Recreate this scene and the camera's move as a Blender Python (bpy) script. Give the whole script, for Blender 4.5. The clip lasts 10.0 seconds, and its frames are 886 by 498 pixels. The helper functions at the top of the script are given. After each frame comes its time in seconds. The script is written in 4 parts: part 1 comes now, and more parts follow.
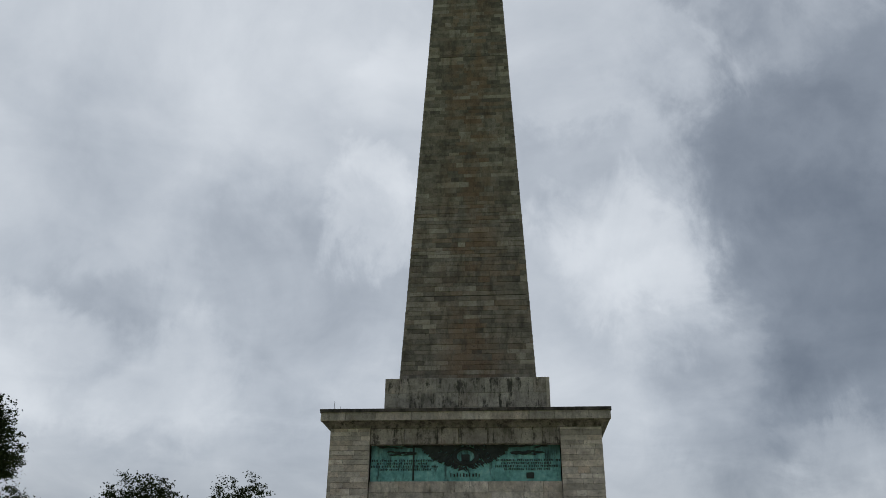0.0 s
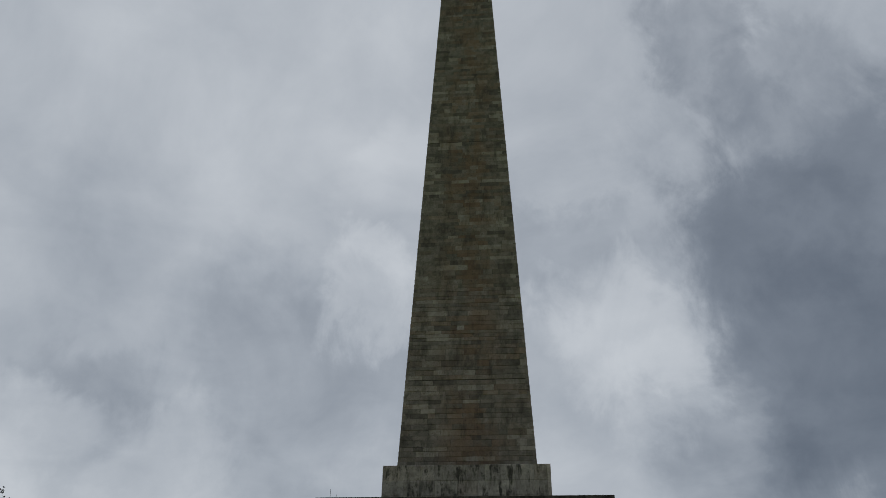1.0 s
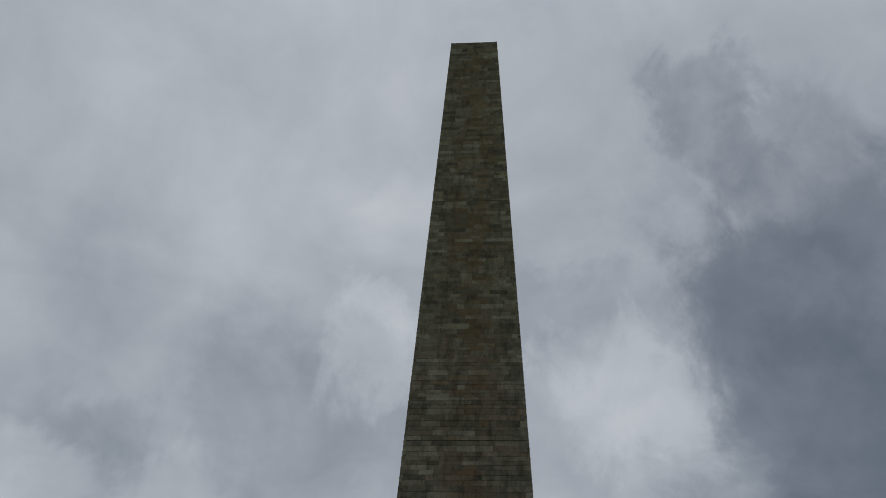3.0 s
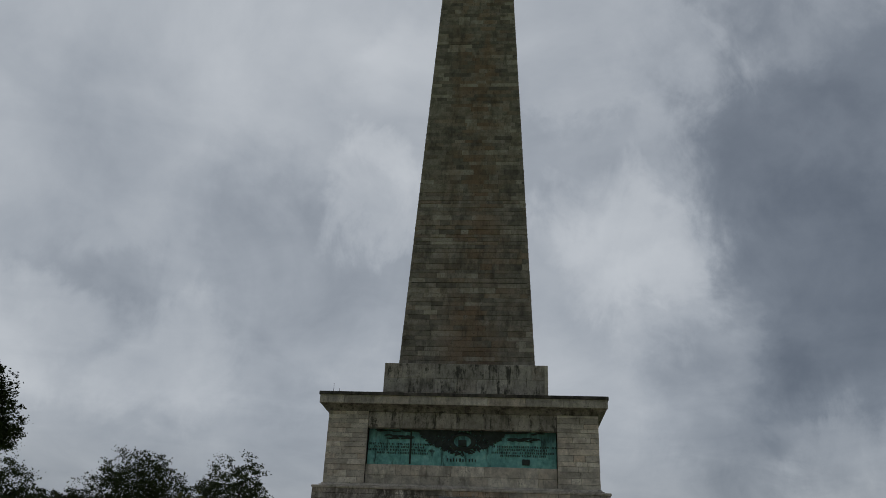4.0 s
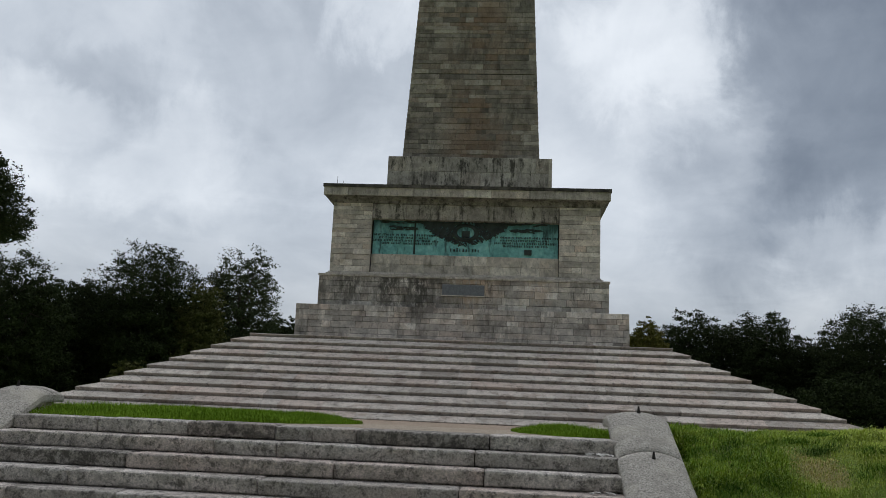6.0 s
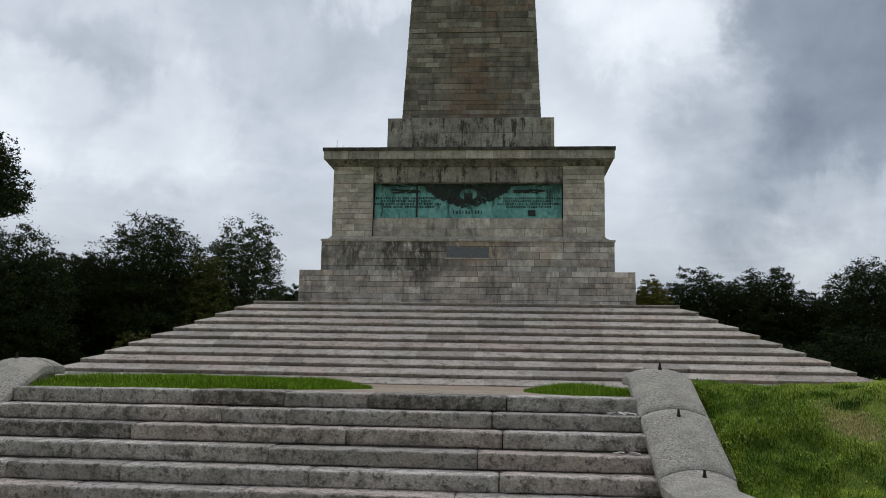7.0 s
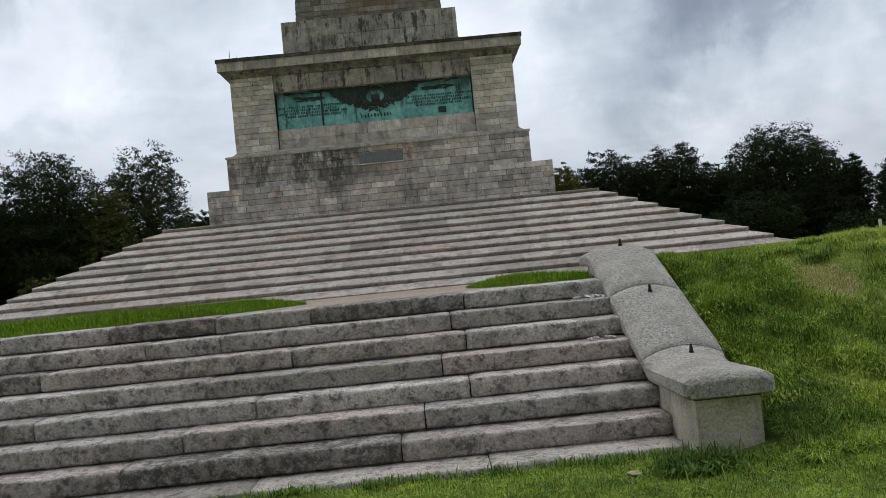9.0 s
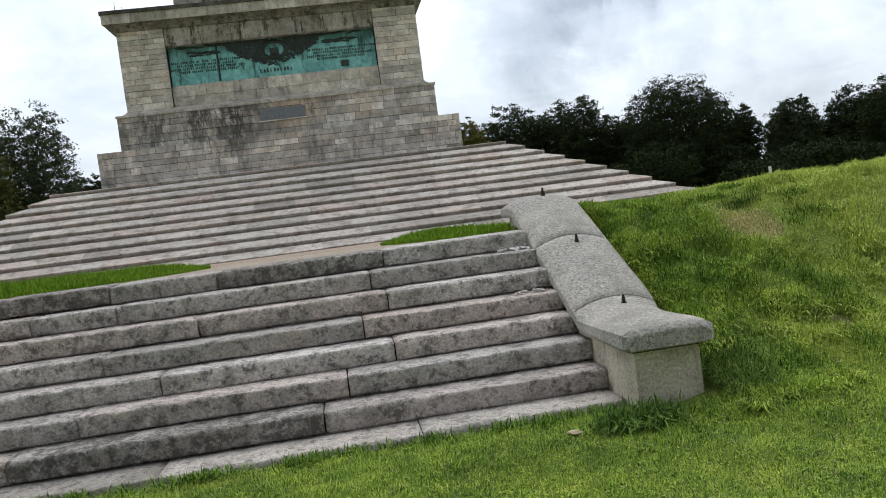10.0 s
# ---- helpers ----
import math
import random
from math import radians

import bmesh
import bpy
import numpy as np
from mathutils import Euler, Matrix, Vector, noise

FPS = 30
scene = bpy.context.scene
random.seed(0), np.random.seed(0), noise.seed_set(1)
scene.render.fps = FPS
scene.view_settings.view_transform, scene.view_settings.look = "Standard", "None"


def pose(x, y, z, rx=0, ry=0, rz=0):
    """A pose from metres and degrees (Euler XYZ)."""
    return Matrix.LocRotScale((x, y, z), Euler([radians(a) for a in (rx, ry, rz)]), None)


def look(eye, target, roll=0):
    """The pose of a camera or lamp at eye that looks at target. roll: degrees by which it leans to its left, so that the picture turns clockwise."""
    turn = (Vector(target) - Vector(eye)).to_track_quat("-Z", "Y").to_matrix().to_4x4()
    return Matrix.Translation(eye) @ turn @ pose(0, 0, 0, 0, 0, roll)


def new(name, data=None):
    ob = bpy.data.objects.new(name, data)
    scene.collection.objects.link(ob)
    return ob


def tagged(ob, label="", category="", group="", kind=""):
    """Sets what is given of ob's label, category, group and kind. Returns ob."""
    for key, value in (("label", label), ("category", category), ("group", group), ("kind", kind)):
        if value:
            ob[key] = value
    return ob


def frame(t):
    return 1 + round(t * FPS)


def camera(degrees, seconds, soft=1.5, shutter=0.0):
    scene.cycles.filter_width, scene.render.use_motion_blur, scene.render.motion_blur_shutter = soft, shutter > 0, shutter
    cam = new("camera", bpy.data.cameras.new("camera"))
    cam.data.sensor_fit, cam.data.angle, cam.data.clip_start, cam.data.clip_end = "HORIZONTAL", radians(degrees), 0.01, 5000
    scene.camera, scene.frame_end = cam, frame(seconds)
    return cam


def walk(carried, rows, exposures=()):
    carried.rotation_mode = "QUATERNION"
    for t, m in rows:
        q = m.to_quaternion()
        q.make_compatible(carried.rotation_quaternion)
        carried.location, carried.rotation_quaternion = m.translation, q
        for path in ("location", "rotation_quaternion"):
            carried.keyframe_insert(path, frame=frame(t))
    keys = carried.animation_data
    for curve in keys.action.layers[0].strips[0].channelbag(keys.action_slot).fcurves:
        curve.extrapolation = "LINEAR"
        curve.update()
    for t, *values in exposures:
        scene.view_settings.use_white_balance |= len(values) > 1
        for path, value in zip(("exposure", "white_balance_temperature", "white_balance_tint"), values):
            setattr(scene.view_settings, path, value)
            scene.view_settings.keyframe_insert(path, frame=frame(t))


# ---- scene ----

cam = camera(57.35, 10.0, soft=0.85)
walk(cam, [
    (0.0, pose(2.710, -53.241, 0.826, 115.620, -0.631, 4.761)),
    (0.5, pose(2.696, -53.232, 0.881, 118.761, -0.529, 4.708)),
    (1.0, pose(2.673, -53.224, 0.946, 121.372, -0.662, 4.623)),
    (1.5, pose(2.650, -53.219, 1.020, 123.581, -0.759, 4.568)),
    (2.0, pose(2.631, -53.229, 1.069, 125.518, -0.866, 4.455)),
    (2.2, pose(2.627, -53.244, 1.073, 126.337, -0.909, 4.451)),
    (3.3, pose(2.619, -53.374, 0.973, 123.830, -2.186, 3.941)),
    (3.5, pose(2.618, -53.393, 0.907, 121.946, -2.159, 4.100)),
    (4.0, pose(2.614, -53.402, 0.666, 114.771, -2.281, 4.082)),
    (4.5, pose(2.599, -53.330, 0.461, 109.082, -2.832, 3.985)),
    (5.0, pose(2.581, -53.160, 0.383, 105.571, -2.591, 4.036)),
    (5.5, pose(2.620, -52.953, 0.412, 102.449, -2.436, 4.234)),
    (5.7, pose(2.612, -52.892, 0.408, 101.632, -2.536, 4.296)),
    (6.8, pose(2.459, -52.445, 0.375, 98.796, -1.408, 4.589)),
    (7.0, pose(2.429, -52.340, 0.371, 98.176, -1.007, 4.633)),
    (7.3, pose(2.386, -52.178, 0.350, 96.577, -0.536, 3.454)),
    (7.5, pose(2.358, -52.062, 0.334, 95.661, 0.315, 1.983)),
    (7.7, pose(2.329, -51.928, 0.327, 94.839, 1.386, 0.091)),
    (8.0, pose(2.282, -51.754, 0.329, 94.151, 4.271, -0.705)),
    (8.2, pose(2.252, -51.672, 0.333, 93.758, 4.654, -0.754)),
    (8.5, pose(2.203, -51.573, 0.338, 92.852, 5.295, -0.556)),
    (9.0, pose(2.055, -51.303, 0.312, 91.340, 5.666, -0.985)),
    (9.2, pose(2.016, -51.205, 0.325, 90.837, 5.795, -1.490)),
    (9.5, pose(1.954, -51.054, 0.320, 89.229, 6.963, -3.438)),
    (9.8, pose(1.953, -50.882, 0.343, 87.744, 7.303, -5.825)),
    (10.0, pose(1.954, -50.780, 0.297, 87.569, 7.416, -7.639)),
], exposures=[(0.0, -0.5), (1.0, -0.85), (2.0, -0.95), (3.5, -1.0), (4.0, -0.95), (4.5, -0.7), (5.0, -0.50), (5.5, -0.33), (6.3, -0.2), (7.0, -0.13), (7.5, -0.06), (8.0, 0.06), (8.5, 0.06), (9.0, 0.1), (9.5, 0.3), (10.0, 0.53)])


# ---- node helpers ----
class Nodes:
    """Small helper to write node trees in few lines."""

    def __init__(self, tree):
        self.t = tree
        tree.nodes.clear()

    def add(self, kind, inputs=None, **props):
        n = self.t.nodes.new(kind)
        for k, v in props.items():
            setattr(n, k, v)
        for k, v in (inputs or {}).items():
            s = n.inputs[k]
            if isinstance(v, bpy.types.NodeSocket):
                self.t.links.new(v, s)
            else:
                s.default_value = v
        return n

    def math(self, op, a, b=0.0, c=0.0, clamp=False):
        n = self.add("ShaderNodeMath", {0: a, 1: b, 2: c}, operation=op)
        n.use_clamp = clamp
        return n.outputs[0]

    def vmath(self, op, a, b=(0, 0, 0), out=0):
        return self.add("ShaderNodeVectorMath", {0: a, 1: b}, operation=op).outputs[out]

    def noise(self, vec, scale, detail=4.0, rough=0.55, distortion=0.0):
        return self.add("ShaderNodeTexNoise", {"Vector": vec, "Scale": scale, "Detail": detail, "Roughness": rough, "Distortion": distortion}).outputs[0]

    def ramp(self, fac, stops, mode="LINEAR"):
        n = self.add("ShaderNodeValToRGB", {0: fac})
        r = n.color_ramp
        r.interpolation = mode
        while len(r.elements) < len(stops):
            r.elements.new(0.5)
        for e, (p, c) in zip(r.elements, stops):
            e.position = p
            e.color = (*c, 1) if isinstance(c, tuple) else (c, c, c, 1)
        return n.outputs[0]

    def span(self, v, a, b, lo=0.0, hi=1.0):
        return self.add("ShaderNodeMapRange", {0: v, 1: a, 2: b, 3: lo, 4: hi}, interpolation_type="SMOOTHSTEP").outputs[0]

    def mix(self, f, a, b, blend="MIX"):
        n = self.add("ShaderNodeMix", data_type="RGBA", blend_type=blend)
        for s, v in ((n.inputs[0], f), (n.inputs[6], a), (n.inputs[7], b)):
            if isinstance(v, bpy.types.NodeSocket):
                self.t.links.new(v, s)
            elif isinstance(v, tuple):
                s.default_value = (*v, 1)
            else:
                s.default_value = v
        return n.outputs[2]

    def stretch(self, vec, s):
        return self.vmath("MULTIPLY", vec, s)


def way(az, el):
    a, e = radians(az), radians(el)
    return Vector((math.sin(a) * math.cos(e), math.cos(a) * math.cos(e), math.sin(e)))


# ---- sky, sun ----
SUN_AZ, SUN_EL = 12.0, 64.0
world = bpy.data.worlds.new("overcast_sky")
scene.world = world
world.use_nodes = True
w = Nodes(world.node_tree)
sky = w.add("ShaderNodeTexSky", sky_type="NISHITA", sun_disc=False)
sky.sun_elevation, sky.sun_rotation = radians(SUN_EL), radians(SUN_AZ)
gen = w.add("ShaderNodeTexCoord").outputs["Generated"]
zz = w.add("ShaderNodeSeparateXYZ", {0: gen}).outputs
flat = w.add("ShaderNodeCombineXYZ", {0: w.math("DIVIDE", zz[0], w.math("ADD", w.math("ABSOLUTE", zz[2]), 0.22)),
                                      1: w.math("DIVIDE", zz[1], w.math("ADD", w.math("ABSOLUTE", zz[2]), 0.22)), 2: 0.0}).outputs[0]
tall = w.stretch(gen, (1.0, 1.0, 0.7))
warp = w.add("ShaderNodeTexNoise", {"Vector": tall, "Scale": 3.4, "Detail": 9.0, "Roughness": 0.62}).outputs[1]
curl = w.add("ShaderNodeTexNoise", {"Vector": tall, "Scale": 13.0, "Detail": 7.0, "Roughness": 0.6, "Distortion": 0.6}).outputs[1]
drift = w.vmath("ADD", w.stretch(w.vmath("SUBTRACT", warp, (0.5, 0.5, 0.5)), (0.30, 0.30, 0.36)), w.stretch(w.vmath("SUBTRACT", curl, (0.5, 0.5, 0.5)), (0.12, 0.12, 0.16)))
bent = w.vmath("NORMALIZE", w.vmath("ADD", gen, drift))
n1 = w.noise(w.vmath("ADD", gen, w.stretch(flat, (0.22, 0.22, 0.22))), 3.6, 9.0, 0.55, 0.4)
n2 = w.noise(flat, 4.2, 7.0, 0.55, 0.5)
tone = w.math("ADD", w.math("MULTIPLY", w.math("SUBTRACT", n1, 0.5), 0.46), w.math("MULTIPLY", w.math("SUBTRACT", n2, 0.5), 0.22))
CLOUDS = [  # azimuth, elevation, radius, lightness
    (23, 36, 9, -0.11), (24, 29, 10, -0.18), (25, 21, 9, -0.20), (16, 13, 7, -0.14), (30, 19, 9, -0.09), (26, 13, 8, -0.14), (19.5, 43, 3.5, -0.13), (20, 31, 6, -0.10), (24, 38, 5, -0.09),
    (6, 31, 4.5, -0.11), (-16, 20.5, 8, -0.08), (-29.5, 19, 4.5, -0.07), (-21, 26, 5, -0.05), (21, 12, 6, -0.05),
    (9, 25, 5, 0.15), (11.5, 20.5, 4, 0.07), (-11, 27.5, 4, 0.16), (-34, 16.5, 4.5, 0.15), (-24, 14.5, 5, 0.12), (20, 7, 5, 0.05),
    (-4, 14, 8, 0.05), (-25, 40, 16, 0.08), (5, 45, 10, 0.06), (-6, 33, 6, 0.11)]
for az, el, r, v in CLOUDS:
    dot = w.vmath("DOT_PRODUCT", bent, tuple(way(az, el)), 1)
    tone = w.math("ADD", tone, w.span(dot, math.cos(radians(r * 1.25)), math.cos(radians(r * 0.5)), 0.0, v * 0.85))
cloud = w.ramp(w.math("ADD", tone, 0.535), [(0.02, (0.185, 0.225, 0.29)), (0.28, (0.36, 0.415, 0.495)), (0.50, (0.67, 0.735, 0.82)), (0.78, (1.04, 1.10, 1.17))])
# an overcast sky is brightest overhead and on the sun's side
lift = w.math("MULTIPLY", w.math("MULTIPLY", w.span(zz[2], 0.72, 0.98, 1.0, 1.85), w.span(zz[2], 0.04, 0.24, 0.71, 1.0)), w.span(zz[1], 0.15, -0.7, 1.0, 0.38))
cloud = w.mix(1.0, cloud, w.add("ShaderNodeCombineXYZ", {0: lift, 1: lift, 2: lift}).outputs[0], "MULTIPLY")
both = w.mix(0.93, w.mix(1.0, sky.outputs[0], (0.1, 0.1, 0.1), "MULTIPLY"), cloud)
w.add("ShaderNodeOutputWorld", {0: w.add("ShaderNodeBackground", {0: both, 1: 1.0}).outputs[0]})
sun = new("sun", bpy.data.lights.new("sun", "SUN"))
sun.data.energy, sun.data.angle, sun.data.color = 0.9, radians(40), (1.0, 0.965, 0.91)
sun.matrix_world = look(way(SUN_AZ, SUN_EL) * 120, (0, 0, 0))


# ---- materials ----
def material(name, build):
    m = bpy.data.materials.new(name)
    m.use_nodes = True
    n = Nodes(m.node_tree)
    where = n.add("ShaderNodeNewGeometry")
    b = n.add("ShaderNodeBsdfPrincipled")
    build(n, where.outputs["Position"], b, where)
    n.add("ShaderNodeOutputMaterial", {0: b.outputs[0]})
    return m


def bumped(n, b, height, strength, distance=0.02):
    n.t.links.new(n.add("ShaderNodeBump", {"Height": height, "Strength": strength, "Distance": distance}).outputs[0], b.inputs["Normal"])


def masonry(single, dirt=0.5, ochre=0.0, tint=(1, 1, 1), spread=1.0, runs=(), rust=(), drips=0.0):
    """Weathered granite blocks; single: pieces are objects of their own; runs: water stains (x, half width, top, foot, strength)."""

    def build(n, pos, b, where):
        if single:
            rnd = n.add("ShaderNodeObjectInfo").outputs["Random"]
        else:
            rnd = where.outputs["Random Per Island"]
        base = n.ramp(rnd, [(0.0, (0.17, 0.157, 0.143)), (0.12, (0.29, 0.273, 0.25)), (0.36, (0.40, 0.38, 0.352)), (0.52, (0.54, 0.515, 0.475)),
                            (0.66, (0.38, 0.312, 0.262)), (0.76, (0.46, 0.43, 0.395)), (0.90, (0.80, 0.765, 0.71)), (1.0, (0.47, 0.37, 0.295))])
        base = n.mix(1.0 - spread, base, (0.41, 0.383, 0.355))
        mottle = n.noise(pos, 1.9, 9, 0.72)
        base = n.mix(0.8, base, n.ramp(mottle, [(0.32, 0.22), (0.5, 0.5), (0.68, 0.74)]), "OVERLAY")
        rusty = n.math("ADD", n.noise(n.stretch(pos, (0.9, 0.9, 0.35)), 0.7, 5, 0.6), n.math("MULTIPLY", n.math("FRACT", n.math("MULTIPLY", rnd, 7.3)), 0.28))
        if ochre:
            px = n.add("ShaderNodeSeparateXYZ", {0: pos}).outputs[0]
            band = n.math("MULTIPLY", n.span(n.math("ABSOLUTE", n.math("SUBTRACT", px, 0.2)), 2.9, 0.5), n.span(rusty, 0.52, 0.74))
            base = n.mix(n.math("MULTIPLY", band, ochre), base, (0.40, 0.24, 0.145))
        base = n.mix(n.span(n.noise(pos, 0.9, 6, 0.65), 0.55, 0.75, 0.0, 0.35), base, (0.36, 0.27, 0.20))
        streak = n.noise(n.stretch(pos, (1.4, 1.4, 0.42)), 1.0, 10, 0.74)
        base = n.mix(n.math("MULTIPLY", n.span(streak, 0.56 - 0.14 * dirt, 0.72 - 0.08 * dirt), min(1.0, dirt * 0.95)), base, (0.075, 0.07, 0.06))
        if drips:  # narrow trails of water down the face
            trail = n.math("ADD", n.noise(n.stretch(pos, (2.8, 2.8, 0.42)), 1.0, 10, 0.8), n.math("MULTIPLY", n.noise(pos, 1.7, 8, 0.75), 0.45))
            base = n.mix(n.span(trail, 0.73, 0.84, 0.0, drips), base, (0.055, 0.052, 0.045))
            base = n.mix(n.span(trail, 0.66, 0.56, 0.0, drips * 0.6), base, (0.56, 0.53, 0.48))
        speck = n.noise(pos, 4.0, 8, 0.75)
        base = n.mix(n.span(speck, 0.57, 0.70, 0.0, 0.75 * dirt + 0.25), base, (0.06, 0.056, 0.05))
        if runs or rust:
            sep = n.add("ShaderNodeSeparateXYZ", {0: pos}).outputs
            wander = n.math("SUBTRACT", n.noise(n.stretch(pos, (1.5, 1.0, 0.4)), 1.3, 6, 0.7), 0.5)
            ragged = n.span(n.noise(n.stretch(pos, (2.6, 1.0, 1.1)), 1.5, 10, 0.8), 0.36, 0.56)
            for rows, colour in ((rust, (0.40, 0.27, 0.17)), (runs, (0.06, 0.056, 0.048))):
                for sx, half, top, foot, strength in rows:
                    across = n.math("ABSOLUTE", n.math("ADD", n.math("SUBTRACT", sep[0], sx), n.math("MULTIPLY", wander, 1.6)))
                    fade = n.math("MULTIPLY", n.span(n.math("ADD", sep[2], n.math("MULTIPLY", wander, 2.0)), foot, top), ragged)
                    base = n.mix(n.math("MULTIPLY", n.math("MULTIPLY", n.span(across, half * 1.3, half * 0.3), fade), strength), base, colour)
        grain = n.noise(pos, 38.0, 3, 0.7)
        pits = n.math("ADD", n.noise(pos, 11.0, 6, 0.75), n.math("MULTIPLY", mottle, 0.2))
        base = n.mix(n.span(pits, 0.69, 0.76, 0.0, 0.8), base, (0.05, 0.047, 0.043))
        base = n.mix(0.35, base, n.ramp(grain, [(0.3, 0.15), (0.7, 0.70)]), "OVERLAY")
        base = n.mix(1.0, base, tint, "MULTIPLY")
        n.t.links.new(base, b.inputs["Base Color"])
        b.inputs["Roughness"].default_value = 0.9
        bumped(n, b, n.math("ADD", n.noise(pos, 9.0, 5, 0.65), n.math("MULTIPLY", grain, 0.4)), 0.5, 0.03)

    return build


STONE = material("granite_block", masonry(True, 0.62, 0.0, (1.42, 1.375, 1.37), 0.58,
                 [(-6.4, 1.1, 6.6, 4.8, 0.8), (-4.2, 0.5, 6.9, 4.6, 0.9), (-2.4, 0.45, 6.6, 3.6, 0.95), (-2.8, 2.2, 7.6, 5.8, 0.85), (1.45, 0.2, 6.8, 5.3, 0.8), (2.6, 0.9, 7.5, 6.3, 0.75), (-8.2, 0.6, 5.4, 4.2, 0.5), (-3.0, 3.0, 5.6, 4.5, 0.6), (6.4, 0.3, 7.0, 5.6, 0.4)],
                 [(0.6, 1.7, 6.6, 5.2, 0.5), (4.2, 1.0, 6.8, 5.4, 0.45), (0.4, 0.6, 5.2, 3.8, 0.3)]))
STONE_SHAFT = material("granite_shaft_block", masonry(True, 0.6, 0.55, (0.64, 0.60, 0.575), 0.75))
STONE_SHAFT_ALL = material("granite_shaft_rest", masonry(False, 0.6, 0.55, (0.64, 0.60, 0.575), 0.75))
STONE_ALL = material("granite_masonry", masonry(False, 0.45, 0.0, (1.2, 1.155, 1.1), 0.6))
STONE_DARK = material("granite_water_stained", masonry(True, 0.72, 0.0, (1.10, 1.07, 1.05), 0.4, drips=0.95))
STONE_MOULD = material("granite_moulding", masonry(False, 0.35, 0.0, (1.3, 1.25, 1.19), 0.1, drips=0.4))
# dark tint puts the overhang's shade into the cove, beside its drip stains
STONE_COVE = material("shaded_stained_cornice_cove", masonry(False, 0.9, 0.0, (0.62, 0.60, 0.56), 0.1, drips=0.9))
STONE_PALE = material("granite_pier_block", masonry(True, 0.25, 0.0, (1.38, 1.33, 1.30), 0.5))


def b_mortar(n, pos, b, where):
    c = n.ramp(n.noise(pos, 4.0, 5, 0.6), [(0.3, (0.045, 0.041, 0.036)), (0.7, (0.10, 0.092, 0.08))])
    n.t.links.new(c, b.inputs["Base Color"])
    b.inputs["Roughness"].default_value = 0.95
    bumped(n, b, n.noise(pos, 14, 4), 0.5)


MORTAR = material("mortar", b_mortar)


def tread(single, tint, grime=0.0, coarse=1.0, fine=1.0, rust=0.55):
    """Rough granite slabs: coarse crystals, rusty patches and black lichen."""

    def build(n, pos, b, where):
        rnd = n.add("ShaderNodeObjectInfo").outputs["Random"] if single else where.outputs["Random Per Island"]
        base = n.ramp(rnd, [(0.0, (0.29, 0.273, 0.25)), (0.25, (0.43, 0.41, 0.38)), (0.6, (0.50, 0.475, 0.44)), (0.8, (0.45, 0.39, 0.35)), (1.0, (0.38, 0.36, 0.34))])
        own = n.vmath("ADD", pos, n.add("ShaderNodeCombineXYZ", {0: n.math("MULTIPLY", rnd, 9.0), 1: 0.0, 2: n.math("MULTIPLY", rnd, 5.0)}).outputs[0])
        base = n.mix(n.span(n.noise(own, 0.8, 5, 0.6), 0.52, 0.72, 0.0, rust), base, (0.40, 0.31, 0.25))
        patch = n.noise(own, 1.6 * fine, 10, 0.78)
        base = n.mix(n.span(patch, 0.50 - grime, 0.64 - grime, 0.0, 0.62), base, (0.19, 0.178, 0.155))
        lichen = n.math("ADD", n.noise(own, 4.6 * fine, 10, 0.84), n.math("MULTIPLY", n.noise(pos, 24.0, 4, 0.7), 0.25))
        base = n.mix(n.span(lichen, 0.67 - grime, 0.78 - grime, 0.0, 0.75), base, (0.05, 0.046, 0.041))
        grain = n.noise(pos, 42.0 * coarse, 5, 0.85)
        base = n.mix(0.52, base, n.ramp(grain, [(0.36, 0.10), (0.5, 0.48), (0.64, 0.86)]), "OVERLAY")
        base = n.mix(1.0, base, tint, "MULTIPLY")
        n.t.links.new(base, b.inputs["Base Color"])
        b.inputs["Roughness"].default_value = 0.9
        b.inputs["Specular IOR Level"].default_value = 0.3
        bumped(n, b, n.math("ADD", n.noise(pos, 13.0, 8, 0.75), n.math("MULTIPLY", grain, 0.6)), 0.95, 0.03)

    return build


STEP = material("granite_step", tread(True, (1.16, 1.10, 1.06), 0.03, 0.8))
STEP_ALL = material("granite_step_rest", tread(False, (1.16, 1.10, 1.06), 0.03, 0.8))
FLIGHT = material("granite_stair_slab", tread(True, (1.48, 1.425, 1.425), 0.055, 0.9, 1.8, 0.35))
FOOT_SLAB = material("worn_foot_slab", tread(True, (1.16, 1.10, 1.06), 0.03, 0.9, 1.8, 0.35))
FLIGHT_DARK = material("blackened_stair_slab", tread(True, (1.1, 1.055, 1.045), 0.10, 0.9, 1.8, 0.35))
PAVING = material("worn_paving", tread(True, (0.84, 0.725, 0.60), 0.0))


def b_coping(n, pos, b, where):
    grain = n.noise(pos, 42, 3, 0.8)
    base = n.ramp(grain, [(0.36, (0.13, 0.122, 0.11)), (0.44, (0.31, 0.287, 0.255)), (0.56, (0.42, 0.39, 0.345)), (0.68, (0.58, 0.545, 0.49))])
    base = n.mix(n.span(n.noise(pos, 2.4, 9, 0.75), 0.48, 0.62, 0.0, 0.55), base, (0.23, 0.216, 0.185))
    base = n.mix(n.span(n.noise(pos, 6.5, 9, 0.8), 0.60, 0.70, 0.0, 0.5), base, (0.11, 0.104, 0.09))
    base = n.mix(n.span(n.noise(pos, 1.1, 5, 0.6), 0.50, 0.68, 0.0, 0.45), base, (0.58, 0.53, 0.44))
    n.t.links.new(base, b.inputs["Base Color"])
    b.inputs["Roughness"].default_value = 0.88
    b.inputs["Specular IOR Level"].default_value = 0.3
    bumped(n, b, n.math("ADD", grain, n.noise(pos, 11, 6, 0.75)), 0.9, 0.018)


